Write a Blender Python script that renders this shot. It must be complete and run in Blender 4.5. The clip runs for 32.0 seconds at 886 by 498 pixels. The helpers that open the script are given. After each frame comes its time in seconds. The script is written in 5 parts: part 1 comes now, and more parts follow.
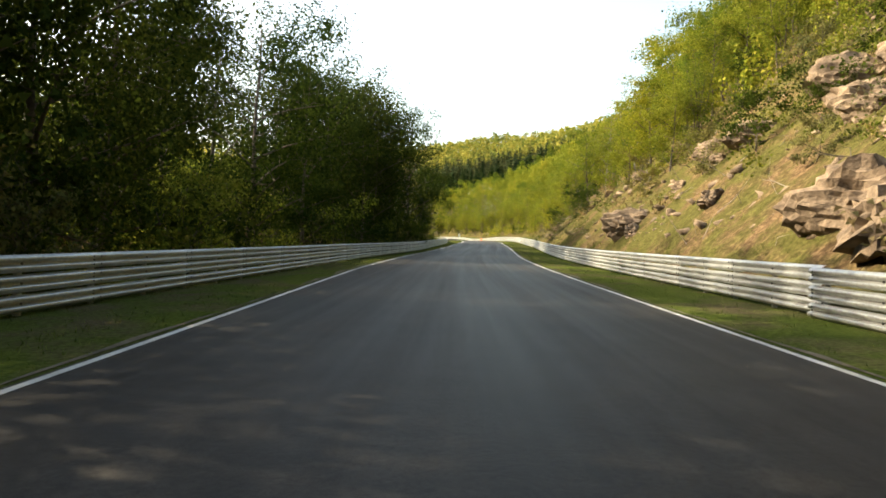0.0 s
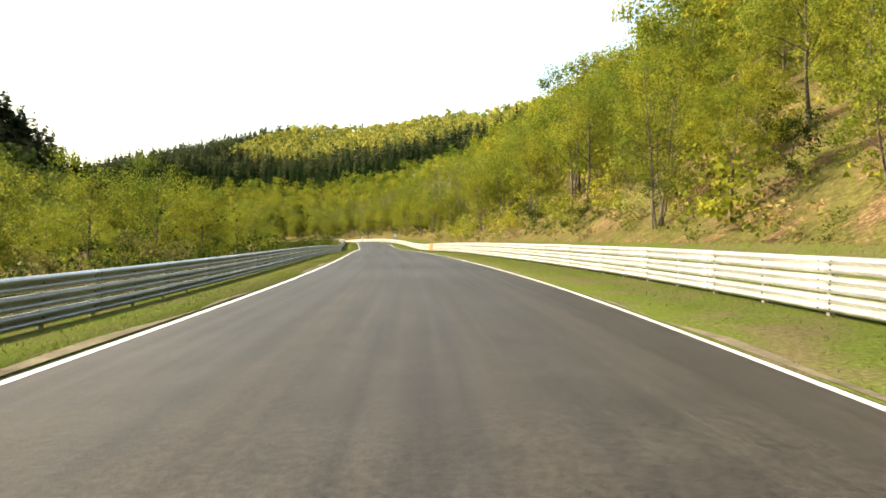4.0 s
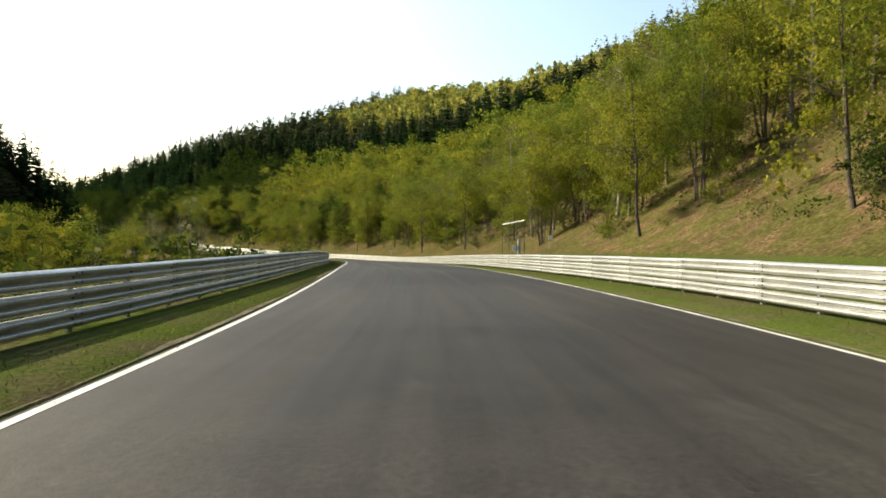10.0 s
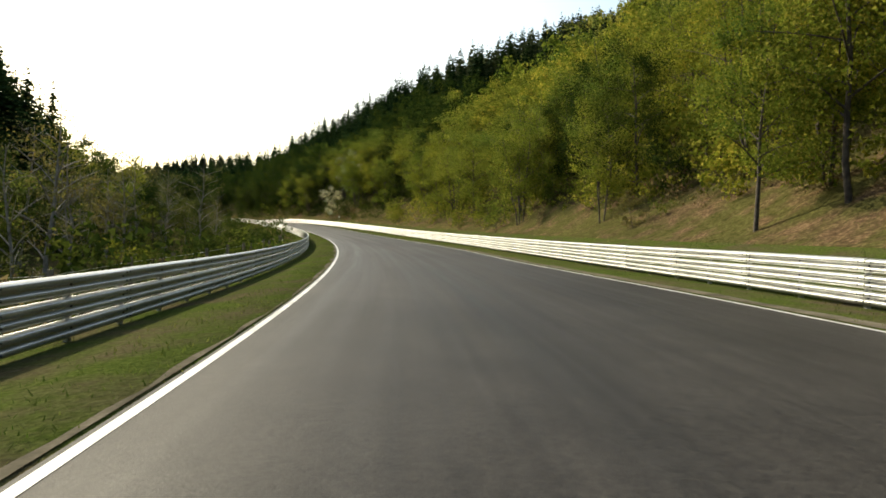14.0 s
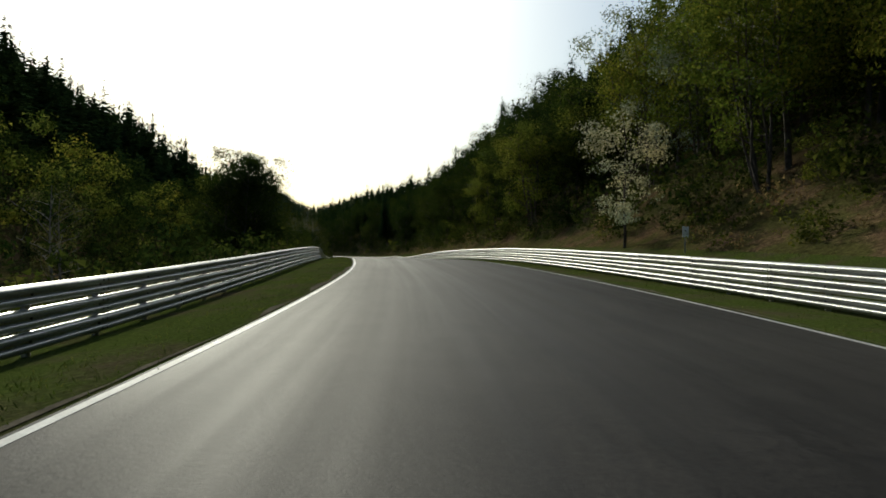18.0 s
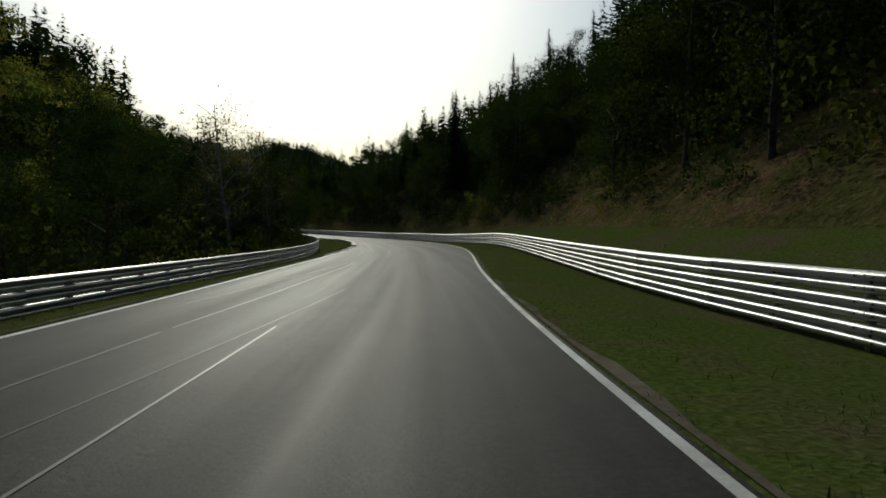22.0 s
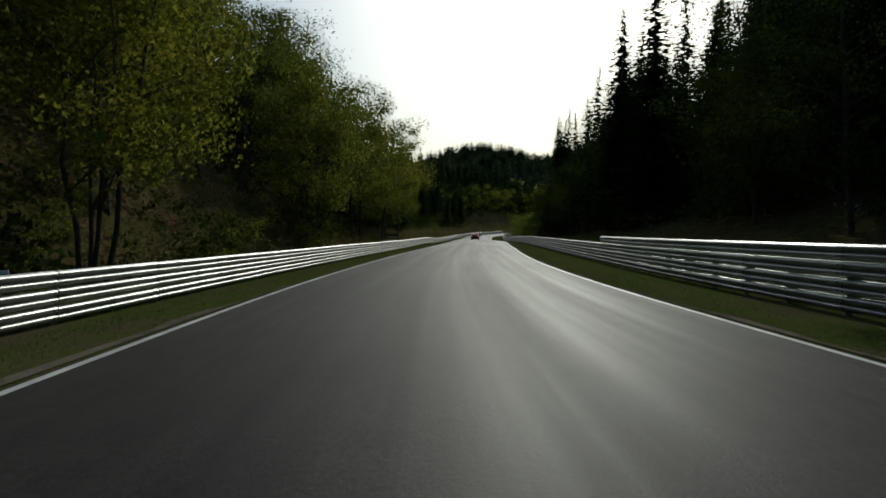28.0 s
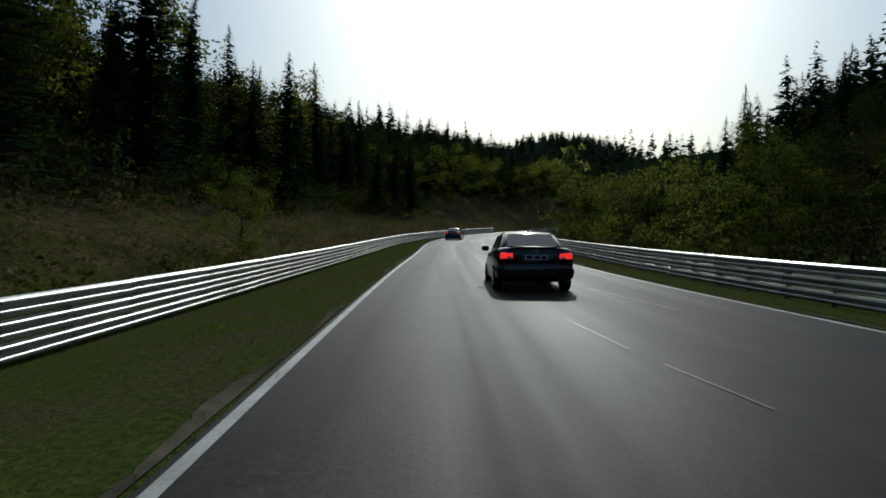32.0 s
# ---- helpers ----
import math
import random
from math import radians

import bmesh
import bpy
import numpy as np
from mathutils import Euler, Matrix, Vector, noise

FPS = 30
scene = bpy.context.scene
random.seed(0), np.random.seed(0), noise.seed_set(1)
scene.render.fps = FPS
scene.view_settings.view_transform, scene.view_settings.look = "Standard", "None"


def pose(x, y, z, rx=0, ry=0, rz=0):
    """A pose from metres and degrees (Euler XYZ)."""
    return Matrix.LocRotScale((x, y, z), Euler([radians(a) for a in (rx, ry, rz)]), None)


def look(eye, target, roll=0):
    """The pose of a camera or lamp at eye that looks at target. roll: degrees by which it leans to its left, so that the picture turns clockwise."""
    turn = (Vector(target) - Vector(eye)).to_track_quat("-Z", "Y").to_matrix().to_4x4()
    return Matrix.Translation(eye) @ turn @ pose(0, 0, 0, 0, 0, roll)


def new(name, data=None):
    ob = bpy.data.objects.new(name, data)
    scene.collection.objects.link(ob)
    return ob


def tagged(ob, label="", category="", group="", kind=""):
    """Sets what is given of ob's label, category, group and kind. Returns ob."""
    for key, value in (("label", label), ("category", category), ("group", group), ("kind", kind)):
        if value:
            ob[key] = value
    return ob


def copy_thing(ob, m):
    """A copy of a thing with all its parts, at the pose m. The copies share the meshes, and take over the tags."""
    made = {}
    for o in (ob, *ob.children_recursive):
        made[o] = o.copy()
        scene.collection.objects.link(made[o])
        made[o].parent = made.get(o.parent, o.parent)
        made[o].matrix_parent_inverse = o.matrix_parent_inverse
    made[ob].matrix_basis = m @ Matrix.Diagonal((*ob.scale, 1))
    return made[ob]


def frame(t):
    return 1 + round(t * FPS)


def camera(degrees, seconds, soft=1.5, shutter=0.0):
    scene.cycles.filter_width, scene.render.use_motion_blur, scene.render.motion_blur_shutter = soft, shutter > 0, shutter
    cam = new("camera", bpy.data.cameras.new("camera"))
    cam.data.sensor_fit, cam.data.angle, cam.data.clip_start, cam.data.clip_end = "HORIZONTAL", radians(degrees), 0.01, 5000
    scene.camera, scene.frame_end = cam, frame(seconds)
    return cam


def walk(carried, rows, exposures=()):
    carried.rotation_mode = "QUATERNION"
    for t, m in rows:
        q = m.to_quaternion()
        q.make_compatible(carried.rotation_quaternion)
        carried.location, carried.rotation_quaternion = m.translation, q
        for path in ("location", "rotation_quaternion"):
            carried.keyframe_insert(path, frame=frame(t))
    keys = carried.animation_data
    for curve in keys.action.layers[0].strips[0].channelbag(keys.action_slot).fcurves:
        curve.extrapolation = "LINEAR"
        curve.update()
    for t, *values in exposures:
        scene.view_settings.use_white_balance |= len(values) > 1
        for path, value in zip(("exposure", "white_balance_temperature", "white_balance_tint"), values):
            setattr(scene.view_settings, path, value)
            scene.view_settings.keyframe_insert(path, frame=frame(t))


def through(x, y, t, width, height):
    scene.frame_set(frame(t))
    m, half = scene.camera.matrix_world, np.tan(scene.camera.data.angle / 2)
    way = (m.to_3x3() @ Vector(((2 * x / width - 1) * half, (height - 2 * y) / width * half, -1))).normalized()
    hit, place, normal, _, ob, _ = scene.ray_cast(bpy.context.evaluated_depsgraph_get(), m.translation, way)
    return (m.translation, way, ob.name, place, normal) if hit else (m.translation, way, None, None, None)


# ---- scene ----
# ---- camera and its way along the road ----
cam = camera(72.0, 32.0, soft=1.7)
PATH = [
    (0.0, -0.00, 0.00, 0.00, 0.00, 0.09, -1.28),
    (0.5, -0.04, 14.99, 0.25, -2.87, -0.09, -0.99),
    (1.0, 0.56, 29.82, 0.57, -4.54, 0.89, -0.80),
    (1.5, 1.69, 44.47, 0.88, -6.12, 0.50, -0.46),
    (2.0, 3.24, 58.95, 1.30, -6.44, 0.48, 0.09),
    (2.5, 4.50, 73.45, 1.75, -6.20, 0.63, 0.16),
    (3.0, 5.63, 88.04, 2.19, -5.76, 0.46, 0.25),
    (3.5, 6.70, 102.73, 2.64, -5.23, 0.44, -0.38),
    (4.0, 7.58, 117.56, 3.00, -4.52, 0.24, -0.76),
    (4.5, 8.25, 132.53, 3.36, -3.67, 0.42, -1.17),
    (5.0, 8.60, 147.60, 3.73, -2.22, 0.25, -0.97),
    (5.5, 8.60, 162.77, 4.03, -1.00, -0.17, -0.72),
    (6.0, 8.35, 178.05, 4.24, -0.30, -0.68, -0.58),
    (6.5, 7.93, 193.44, 4.36, 0.16, -1.08, -0.57),
    (7.0, 7.36, 208.95, 4.50, 1.21, -0.93, -0.73),
    (7.5, 6.54, 224.53, 4.78, 2.29, -0.14, -0.73),
    (8.0, 5.40, 240.08, 5.22, 3.22, 0.54, -0.25),
    (8.5, 3.92, 255.55, 5.72, 4.32, 0.38, 0.04),
    (9.0, 2.00, 270.92, 6.15, 5.54, 0.29, -0.45),
    (9.5, -0.16, 286.13, 6.52, 7.34, 0.78, -0.81),
    (10.0, -2.76, 301.11, 6.86, 9.30, 0.76, -0.94),
    (10.5, -5.85, 315.82, 7.13, 11.50, 0.53, -0.56),
    (11.0, -9.50, 330.22, 7.36, 13.96, 0.24, -0.31),
    (11.5, -13.71, 344.31, 7.49, 16.33, -0.44, 0.04),
    (12.0, -18.51, 358.08, 7.53, 18.74, -0.89, -1.28),
    (12.5, -23.96, 371.57, 7.51, 21.30, -1.25, -1.22),
    (13.0, -29.98, 384.84, 7.44, 24.37, -1.93, -0.66),
    (13.5, -36.69, 397.84, 7.42, 27.57, -1.68, -0.57),
    (14.0, -44.11, 410.58, 7.40, 30.46, -1.19, -0.68),
    (14.5, -52.22, 423.03, 7.40, 33.57, -0.69, -0.13),
    (15.0, -61.07, 435.08, 7.53, 36.32, -0.26, -0.27),
    (15.5, -70.53, 446.76, 7.76, 38.96, -0.01, -0.50),
    (16.0, -80.51, 458.04, 8.05, 41.43, 0.17, -0.52),
    (16.5, -91.00, 468.88, 8.40, 43.99, 0.39, -0.43),
    (17.0, -101.97, 479.23, 8.83, 46.69, 0.68, -0.43),
    (17.5, -113.42, 489.06, 9.35, 49.36, 1.10, -0.60),
    (18.0, -125.27, 498.41, 9.99, 51.61, 1.65, -0.75),
    (18.5, -137.44, 507.44, 10.74, 53.62, 2.10, -0.90),
    (19.0, -149.98, 516.13, 11.38, 55.27, 0.96, -0.70),
    (19.5, -162.93, 524.43, 11.87, 56.30, 0.87, 0.16),
    (20.0, -176.08, 532.61, 12.20, 57.08, 0.14, 0.36),
    (20.5, -189.32, 540.76, 12.31, 57.14, -1.15, 0.20),
    (21.0, -202.58, 548.88, 12.32, 57.34, -1.16, 0.14),
    (21.5, -215.86, 556.95, 12.28, 57.47, -1.37, -0.13),
    (22.0, -229.19, 564.93, 12.31, 57.88, -0.99, -0.59),
    (22.5, -242.71, 572.61, 12.45, 59.85, -0.67, -0.82),
    (23.0, -256.50, 579.88, 12.78, 62.38, -0.25, -0.45),
    (23.5, -270.74, 586.28, 12.91, 66.12, -0.83, -0.60),
    (24.0, -285.35, 591.77, 13.02, 70.00, -0.67, -0.51),
    (24.5, -300.29, 596.30, 13.21, 73.43, -0.21, -0.45),
    (25.0, -315.44, 599.98, 13.50, 76.42, 0.34, -0.36),
    (25.5, -330.76, 602.87, 13.82, 79.35, 0.02, -0.39),
    (26.0, -346.19, 604.99, 14.13, 82.12, -0.02, -0.49),
    (26.5, -361.71, 606.44, 14.44, 84.38, 0.05, -0.57),
    (27.0, -377.27, 607.38, 14.76, 85.85, 0.15, -0.59),
    (27.5, -392.85, 608.06, 15.10, 86.28, 0.18, -0.54),
    (28.0, -408.42, 608.78, 15.44, 85.52, 0.06, -0.39),
    (28.5, -423.96, 609.80, 15.80, 84.09, 0.50, -0.44),
    (29.0, -439.46, 611.00, 16.17, 83.25, 0.50, -0.37),
    (29.5, -454.85, 612.58, 16.60, 82.27, 0.42, -0.37),
    (30.0, -470.15, 614.33, 17.10, 81.46, 0.39, -0.84),
    (30.5, -485.39, 616.30, 17.52, 81.01, 0.39, -0.93),
    (31.0, -500.61, 618.31, 17.92, 81.09, 0.43, -0.94),
    (31.5, -515.81, 620.32, 18.31, 80.97, 0.38, -0.74),
    (32.0, -531.00, 622.35, 18.66, 80.93, -0.00, -0.55),
]
EXPOSURE = [(0.0, 1.8, 7700, 6), (1.0, 2.0, 8000, 6), (2.5, 1.8, 8000, 6), (4.0, 1.95, 7800, 6), (7.0, 1.1, 7100, 5), (9.0, 1.15, 7100, 4), (13.0, 0.9, 6900, 3), (15.5, 0.45, 6600, 1),
            (18.0, -0.6, 6000, 0), (21.0, -1.25, 5800, 0), (24.0, -1.0, 5900, 0), (25.5, -1.0, 5850, 0), (28.0, -1.15, 5650, 0), (32.0, -1.25, 5350, 0)]
walk(cam, [(t, pose(x, y, z, 90 + pitch, roll, yaw)) for t, x, y, z, yaw, pitch, roll in PATH], EXPOSURE)

# ---- sky and sun ----
SUN_BEARING, SUN_HEIGHT = 72.5, 33.0          # degrees left of +y, degrees above the horizon
world = bpy.data.worlds.new("valley_sky")
scene.world = world
world.use_nodes = True
wn = world.node_tree
sky = wn.nodes.new("ShaderNodeTexSky")
sky.sky_type = "NISHITA"
sky.sun_disc = False
sky.sun_elevation = radians(SUN_HEIGHT)
sky.sun_rotation = radians(-SUN_BEARING)
sky.dust_density = 3.6
sky.air_density = 1.35
sky.ozone_density = 1.8
wn.links.new(sky.outputs[0], wn.nodes["Background"].inputs[0])
wn.nodes["Background"].inputs[1].default_value = 0.15
sun_data = bpy.data.lights.new("sun", "SUN")
sun_data.energy, sun_data.angle, sun_data.color = 4.4, radians(0.6), (1.0, 0.90, 0.74)
sun = new("sun", sun_data)
b, e = radians(SUN_BEARING), radians(SUN_HEIGHT)
sun.matrix_world = look((0, 0, 400), Vector((0, 0, 400)) - Vector((-math.sin(b) * math.cos(e), math.cos(b) * math.cos(e), math.sin(e))))


# ---- materials ----
def material(name, rough=0.8, metal=0.0, spec=0.3):
    m = bpy.data.materials.new(name)
    m.use_nodes = True
    p = m.node_tree.nodes["Principled BSDF"]
    p.inputs["Roughness"].default_value = rough
    p.inputs["Metallic"].default_value = metal
    p.inputs["Specular IOR Level"].default_value = spec
    return m, m.node_tree, p


def node(nt, kind, **inputs):
    n = nt.nodes.new(kind)
    for k, v in inputs.items():
        n.inputs[k.replace("_", " ")].default_value = v
    return n


def coords(nt):
    return nt.nodes.new("ShaderNodeTexCoord").outputs["Object"]


def ramp(nt, fac, stops):
    r = nt.nodes.new("ShaderNodeValToRGB")
    while len(r.color_ramp.elements) < len(stops):
        r.color_ramp.elements.new(0.5)
    for el, (at, col) in zip(r.color_ramp.elements, stops):
        el.position, el.color = at, (*col, 1)
    nt.links.new(fac, r.inputs[0])
    return r.outputs[0]


def noise_tex(nt, vec, scale, detail=4.0, rough=0.6):
    n = node(nt, "ShaderNodeTexNoise", Scale=scale, Detail=detail, Roughness=rough)
    nt.links.new(vec, n.inputs["Vector"])
    return n.outputs["Fac"]


def blend(nt, mode, fac, a, b):
    m = nt.nodes.new("ShaderNodeMix")
    m.data_type, m.blend_type = "RGBA", mode
    for sock, v in ((m.inputs[0], fac), (m.inputs[6], a), (m.inputs[7], b)):
        if isinstance(v, (int, float)):
            sock.default_value = v
        elif isinstance(v, tuple):
            sock.default_value = (*v, 1)
        else:
            nt.links.new(v, sock)
    return m.outputs[2]


def bump(nt, p, height, strength=0.3, distance=0.02):
    n = node(nt, "ShaderNodeBump", Strength=strength, Distance=distance)
    nt.links.new(height, n.inputs["Height"])
    nt.links.new(n.outputs[0], p.inputs["Normal"])


def rough_from(nt, p, fac, lo, hi):
    r = nt.nodes.new("ShaderNodeMapRange")
    r.inputs["To Min"].default_value, r.inputs["To Max"].default_value = lo, hi
    nt.links.new(fac, r.inputs[0])
    nt.links.new(r.outputs[0], p.inputs["Roughness"])


def surface(name, dark, light, scale, fine, rough=0.85, metal=0.0, spec=0.3, relief=0.3, depth=0.02, spread=0.15):
    """A two-scale mottled surface with fine relief."""
    m, nt, p = material(name, rough, metal, spec)
    c = coords(nt)
    big = noise_tex(nt, c, scale, 5)
    small = noise_tex(nt, c, fine, 3)
    col = ramp(nt, big, [(0.35, dark), (0.65, light)])
    grain = ramp(nt, small, [(0.3, (1 - spread * 2,) * 3), (0.7, (1.0, 1.0, 1.0))])
    col = blend(nt, "MULTIPLY", 0.9, col, grain)
    nt.links.new(col, p.inputs["Base Color"])
    rough_from(nt, p, small, max(rough - 0.12, 0.02), min(rough + 0.1, 1))
    bump(nt, p, small, relief, depth)
    return m


def leaf_material(name, tones, through=0.45, rough=0.75):
    """Leaves: each clump of its own tone, light shining through."""
    m, nt, p = material(name, rough, 0.0, 0.0)
    geo = nt.nodes.new("ShaderNodeNewGeometry")
    info = nt.nodes.new("ShaderNodeObjectInfo")
    n = len(tones)
    col = ramp(nt, geo.outputs["Random Per Island"], [((i + 0.5) / n, t) for i, t in enumerate(tones)])
    tint = ramp(nt, info.outputs["Random"], [(0.0, (0.70, 0.80, 0.75)), (0.5, (1, 1, 1)), (1.0, (1.10, 1.02, 0.80))])
    c = coords(nt)
    patch = ramp(nt, noise_tex(nt, c, 0.11, 2), [(0.36, (0.56, 0.70, 0.7)), (0.64, (1.18, 1.10, 0.85))])
    col = blend(nt, "MULTIPLY", 1.0, col, tint)
    col = blend(nt, "MULTIPLY", 1.0, col, patch)
    nt.links.new(col, p.inputs["Base Color"])
    t = nt.nodes.new("ShaderNodeBsdfTranslucent")
    nt.links.new(col, t.inputs["Color"])
    mix = nt.nodes.new("ShaderNodeMixShader")
    mix.inputs[0].default_value = through
    nt.links.new(p.outputs[0], mix.inputs[1])
    nt.links.new(t.outputs[0], mix.inputs[2])
    nt.links.new(mix.outputs[0], nt.nodes["Material Output"].inputs["Surface"])
    return m


def asphalt_material():
    m, nt, p = material("asphalt", 0.7, 0.0, 0.06)
    c = coords(nt)
    wide = noise_tex(nt, c, 0.12, 4)
    patch = noise_tex(nt, c, 1.3, 5)
    grit = node(nt, "ShaderNodeTexVoronoi", Scale=90.0)
    nt.links.new(c, grit.inputs["Vector"])
    col = ramp(nt, wide, [(0.35, (0.031, 0.0290, 0.0275)), (0.65, (0.047, 0.0440, 0.0410))])
    col = blend(nt, "MULTIPLY", 1.0, col, ramp(nt, patch, [(0.3, (0.82, 0.82, 0.82)), (0.7, (1.08, 1.07, 1.05))]))
    at = nt.nodes.new("ShaderNodeAttribute")
    at.attribute_name = "lane"
    streak = noise_tex(nt, at.outputs["Vector"], 1.0, 4)
    col = blend(nt, "MULTIPLY", 1.0, col, ramp(nt, streak, [(0.32, (0.84, 0.84, 0.85)), (0.68, (1.13, 1.12, 1.10))]))
    wheel = noise_tex(nt, at.outputs["Vector"], 3.2, 2)
    col = blend(nt, "MULTIPLY", 1.0, col, ramp(nt, wheel, [(0.36, (0.86, 0.86, 0.865)), (0.58, (1.03, 1.03, 1.02))]))
    speck = noise_tex(nt, c, 16.0, 6, 0.75)
    col = blend(nt, "MULTIPLY", 1.0, col, ramp(nt, speck, [(0.34, (0.62, 0.62, 0.63)), (0.66, (1.42, 1.40, 1.36))]))
    col = blend(nt, "MULTIPLY", 0.8, col, ramp(nt, grit.outputs["Distance"], [(0.1, (1.2, 1.2, 1.18)), (0.7, (0.72, 0.72, 0.74))]))
    nt.links.new(col, p.inputs["Base Color"])
    rough_from(nt, p, blend(nt, "MIX", 0.3, ramp(nt, streak, [(0.3, (0, 0, 0)), (0.7, (1, 1, 1))]), ramp(nt, speck, [(0.3, (0, 0, 0)), (0.7, (1, 1, 1))])), 0.40, 0.66)
    bump(nt, p, speck, 0.45, 0.012)
    return m


ASPHALT = asphalt_material()
PAINT = surface("road_paint", (0.38, 0.375, 0.35), (0.62, 0.61, 0.58), 1.2, 40, 0.6, relief=0.15, depth=0.003)
PAINT_RED = surface("kerb_red", (0.34, 0.07, 0.05), (0.48, 0.12, 0.08), 2.0, 30, 0.65, relief=0.2, depth=0.004)
PAINT_YELLOW = surface("faded_yellow_paint", (0.050, 0.045, 0.035), (0.12, 0.10, 0.05), 3.0, 60, 0.7)
# glossier than TAR and a little lighter than the asphalt
SEAM = surface("polished_seam", (0.040, 0.039, 0.038), (0.075, 0.073, 0.07), 2, 40, 0.44, spec=0.4, relief=0.05)
TAR = surface("tar_seam", (0.02, 0.02, 0.021), (0.035, 0.034, 0.034), 3, 60, 0.75, spec=0.05, relief=0.1)
CONCRETE = surface("concrete", (0.26, 0.25, 0.22), (0.42, 0.40, 0.36), 1.5, 25, 0.85)
STEEL = surface("galvanised_steel", (0.34, 0.345, 0.335), (0.52, 0.525, 0.51), 0.9, 14, 0.40, metal=0.7, spec=0.4, relief=0.05, depth=0.003, spread=0.16)
SOIL = surface("worn_earth", (0.075, 0.066, 0.048), (0.155, 0.135, 0.100), 1.5, 22, 0.95, spec=0.0)
BARK = surface("bark", (0.036, 0.028, 0.022), (0.105, 0.082, 0.064), 2.5, 22, 0.9, relief=0.7, depth=0.03)
BARK_PALE = surface("pale_bark", (0.11, 0.095, 0.08), (0.27, 0.24, 0.21), 3.0, 18, 0.85, relief=0.5, depth=0.02)
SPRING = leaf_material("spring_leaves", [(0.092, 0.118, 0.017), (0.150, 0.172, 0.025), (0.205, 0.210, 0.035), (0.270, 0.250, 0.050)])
# lighter young leaf of the crest woods, with distance haze mixed into the colour
PALE = leaf_material("pale_hazed_beech_leaves", [(0.150, 0.170, 0.052), (0.205, 0.225, 0.070), (0.265, 0.275, 0.090), (0.33, 0.32, 0.125)])
DEEP = leaf_material("deep_green_leaves", [(0.023, 0.036, 0.009), (0.040, 0.056, 0.013), (0.061, 0.076, 0.018)], 0.4)
NEEDLES = leaf_material("spruce_needles", [(0.012, 0.025, 0.012), (0.019, 0.037, 0.015), (0.027, 0.048, 0.019)], 0.15, 0.7)
# NEEDLES greyed and lightened: haze of distance put into the base colour
FAR_NEEDLES = leaf_material("hazed_spruce_needles", [(0.046, 0.062, 0.046), (0.060, 0.080, 0.056), (0.078, 0.098, 0.066)], 0.15, 0.7)
BLOSSOM = leaf_material("white_blossom", [(0.42, 0.40, 0.33), (0.60, 0.57, 0.50), (0.30, 0.30, 0.20)], 0.4)
BUD = leaf_material("opening_buds", [(0.13, 0.12, 0.05), (0.19, 0.17, 0.06), (0.10, 0.08, 0.04)], 0.4)
GRASS = leaf_material("grass_blades", [(0.046, 0.068, 0.014), (0.072, 0.098, 0.019), (0.118, 0.122, 0.036)], 0.5)
BRAMBLE = leaf_material("dry_undergrowth", [(0.12, 0.080, 0.045), (0.20, 0.14, 0.075), (0.11, 0.105, 0.04), (0.27, 0.20, 0.11)], 0.3)
ROCK = surface("slate_rock", (0.085, 0.062, 0.045), (0.27, 0.20, 0.14), 1.1, 9, 0.9, spec=0.1, relief=0.8, depth=0.06)
ORANGE = surface("orange_paint", (0.62, 0.13, 0.015), (0.78, 0.19, 0.03), 2.0, 30, 0.5, relief=0.1, depth=0.003)
WOOD = surface("weathered_wood", (0.11, 0.085, 0.06), (0.24, 0.19, 0.14), 3.0, 30, 0.85, relief=0.5, depth=0.01)
RUST = surface("rusty_iron", (0.045, 0.026, 0.018), (0.12, 0.065, 0.04), 6, 40, 0.75, metal=0.4)
SIGN_WHITE = surface("sign_white", (0.70, 0.70, 0.69), (0.80, 0.80, 0.79), 2, 20, 0.45, relief=0.03)
SIGN_BLUE = surface("sign_blue", (0.03, 0.20, 0.38), (0.04, 0.27, 0.48), 2, 20, 0.45, relief=0.03)
SIGN_TAN = surface("sign_tan", (0.34, 0.22, 0.10), (0.45, 0.30, 0.15), 2, 20, 0.45, relief=0.03)
SIGN_BLACK = surface("sign_black", (0.012, 0.012, 0.013), (0.02, 0.02, 0.02), 2, 20, 0.5, relief=0.03)
DARK_METAL = surface("dark_metal", (0.05, 0.05, 0.055), (0.09, 0.09, 0.095), 3, 20, 0.5, metal=0.6)
CAR_PAINT = surface("black_car_paint", (0.010, 0.011, 0.015), (0.014, 0.015, 0.020), 0.8, 60, 0.16, spec=0.6, relief=0.01, depth=0.001, spread=0.05)
CAR_PAINT_B = surface("dark_blue_car_paint", (0.02, 0.03, 0.05), (0.03, 0.04, 0.07), 0.8, 60, 0.18, spec=0.6, relief=0.01, depth=0.001, spread=0.05)
RUBBER = surface("tyre_rubber", (0.012, 0.012, 0.012), (0.022, 0.022, 0.022), 4, 40, 0.8)
ALLOY = surface("alloy_wheel", (0.30, 0.30, 0.31), (0.42, 0.42, 0.43), 4, 40, 0.3, metal=0.9, relief=0.03)
GLASS_DARK = surface("tinted_car_glass", (0.02, 0.024, 0.026), (0.03, 0.034, 0.036), 1, 30, 0.04, spec=0.8, relief=0.0, spread=0.02)
LAMP_RED = surface("red_lamp_glass", (0.35, 0.01, 0.01), (0.50, 0.02, 0.015), 6, 60, 0.15, spec=0.6, relief=0.05)
LAMP_RED.node_tree.nodes["Principled BSDF"].inputs["Emission Color"].default_value = (1.0, 0.03, 0.02, 1)
LAMP_RED.node_tree.nodes["Principled BSDF"].inputs["Emission Strength"].default_value = 2.0


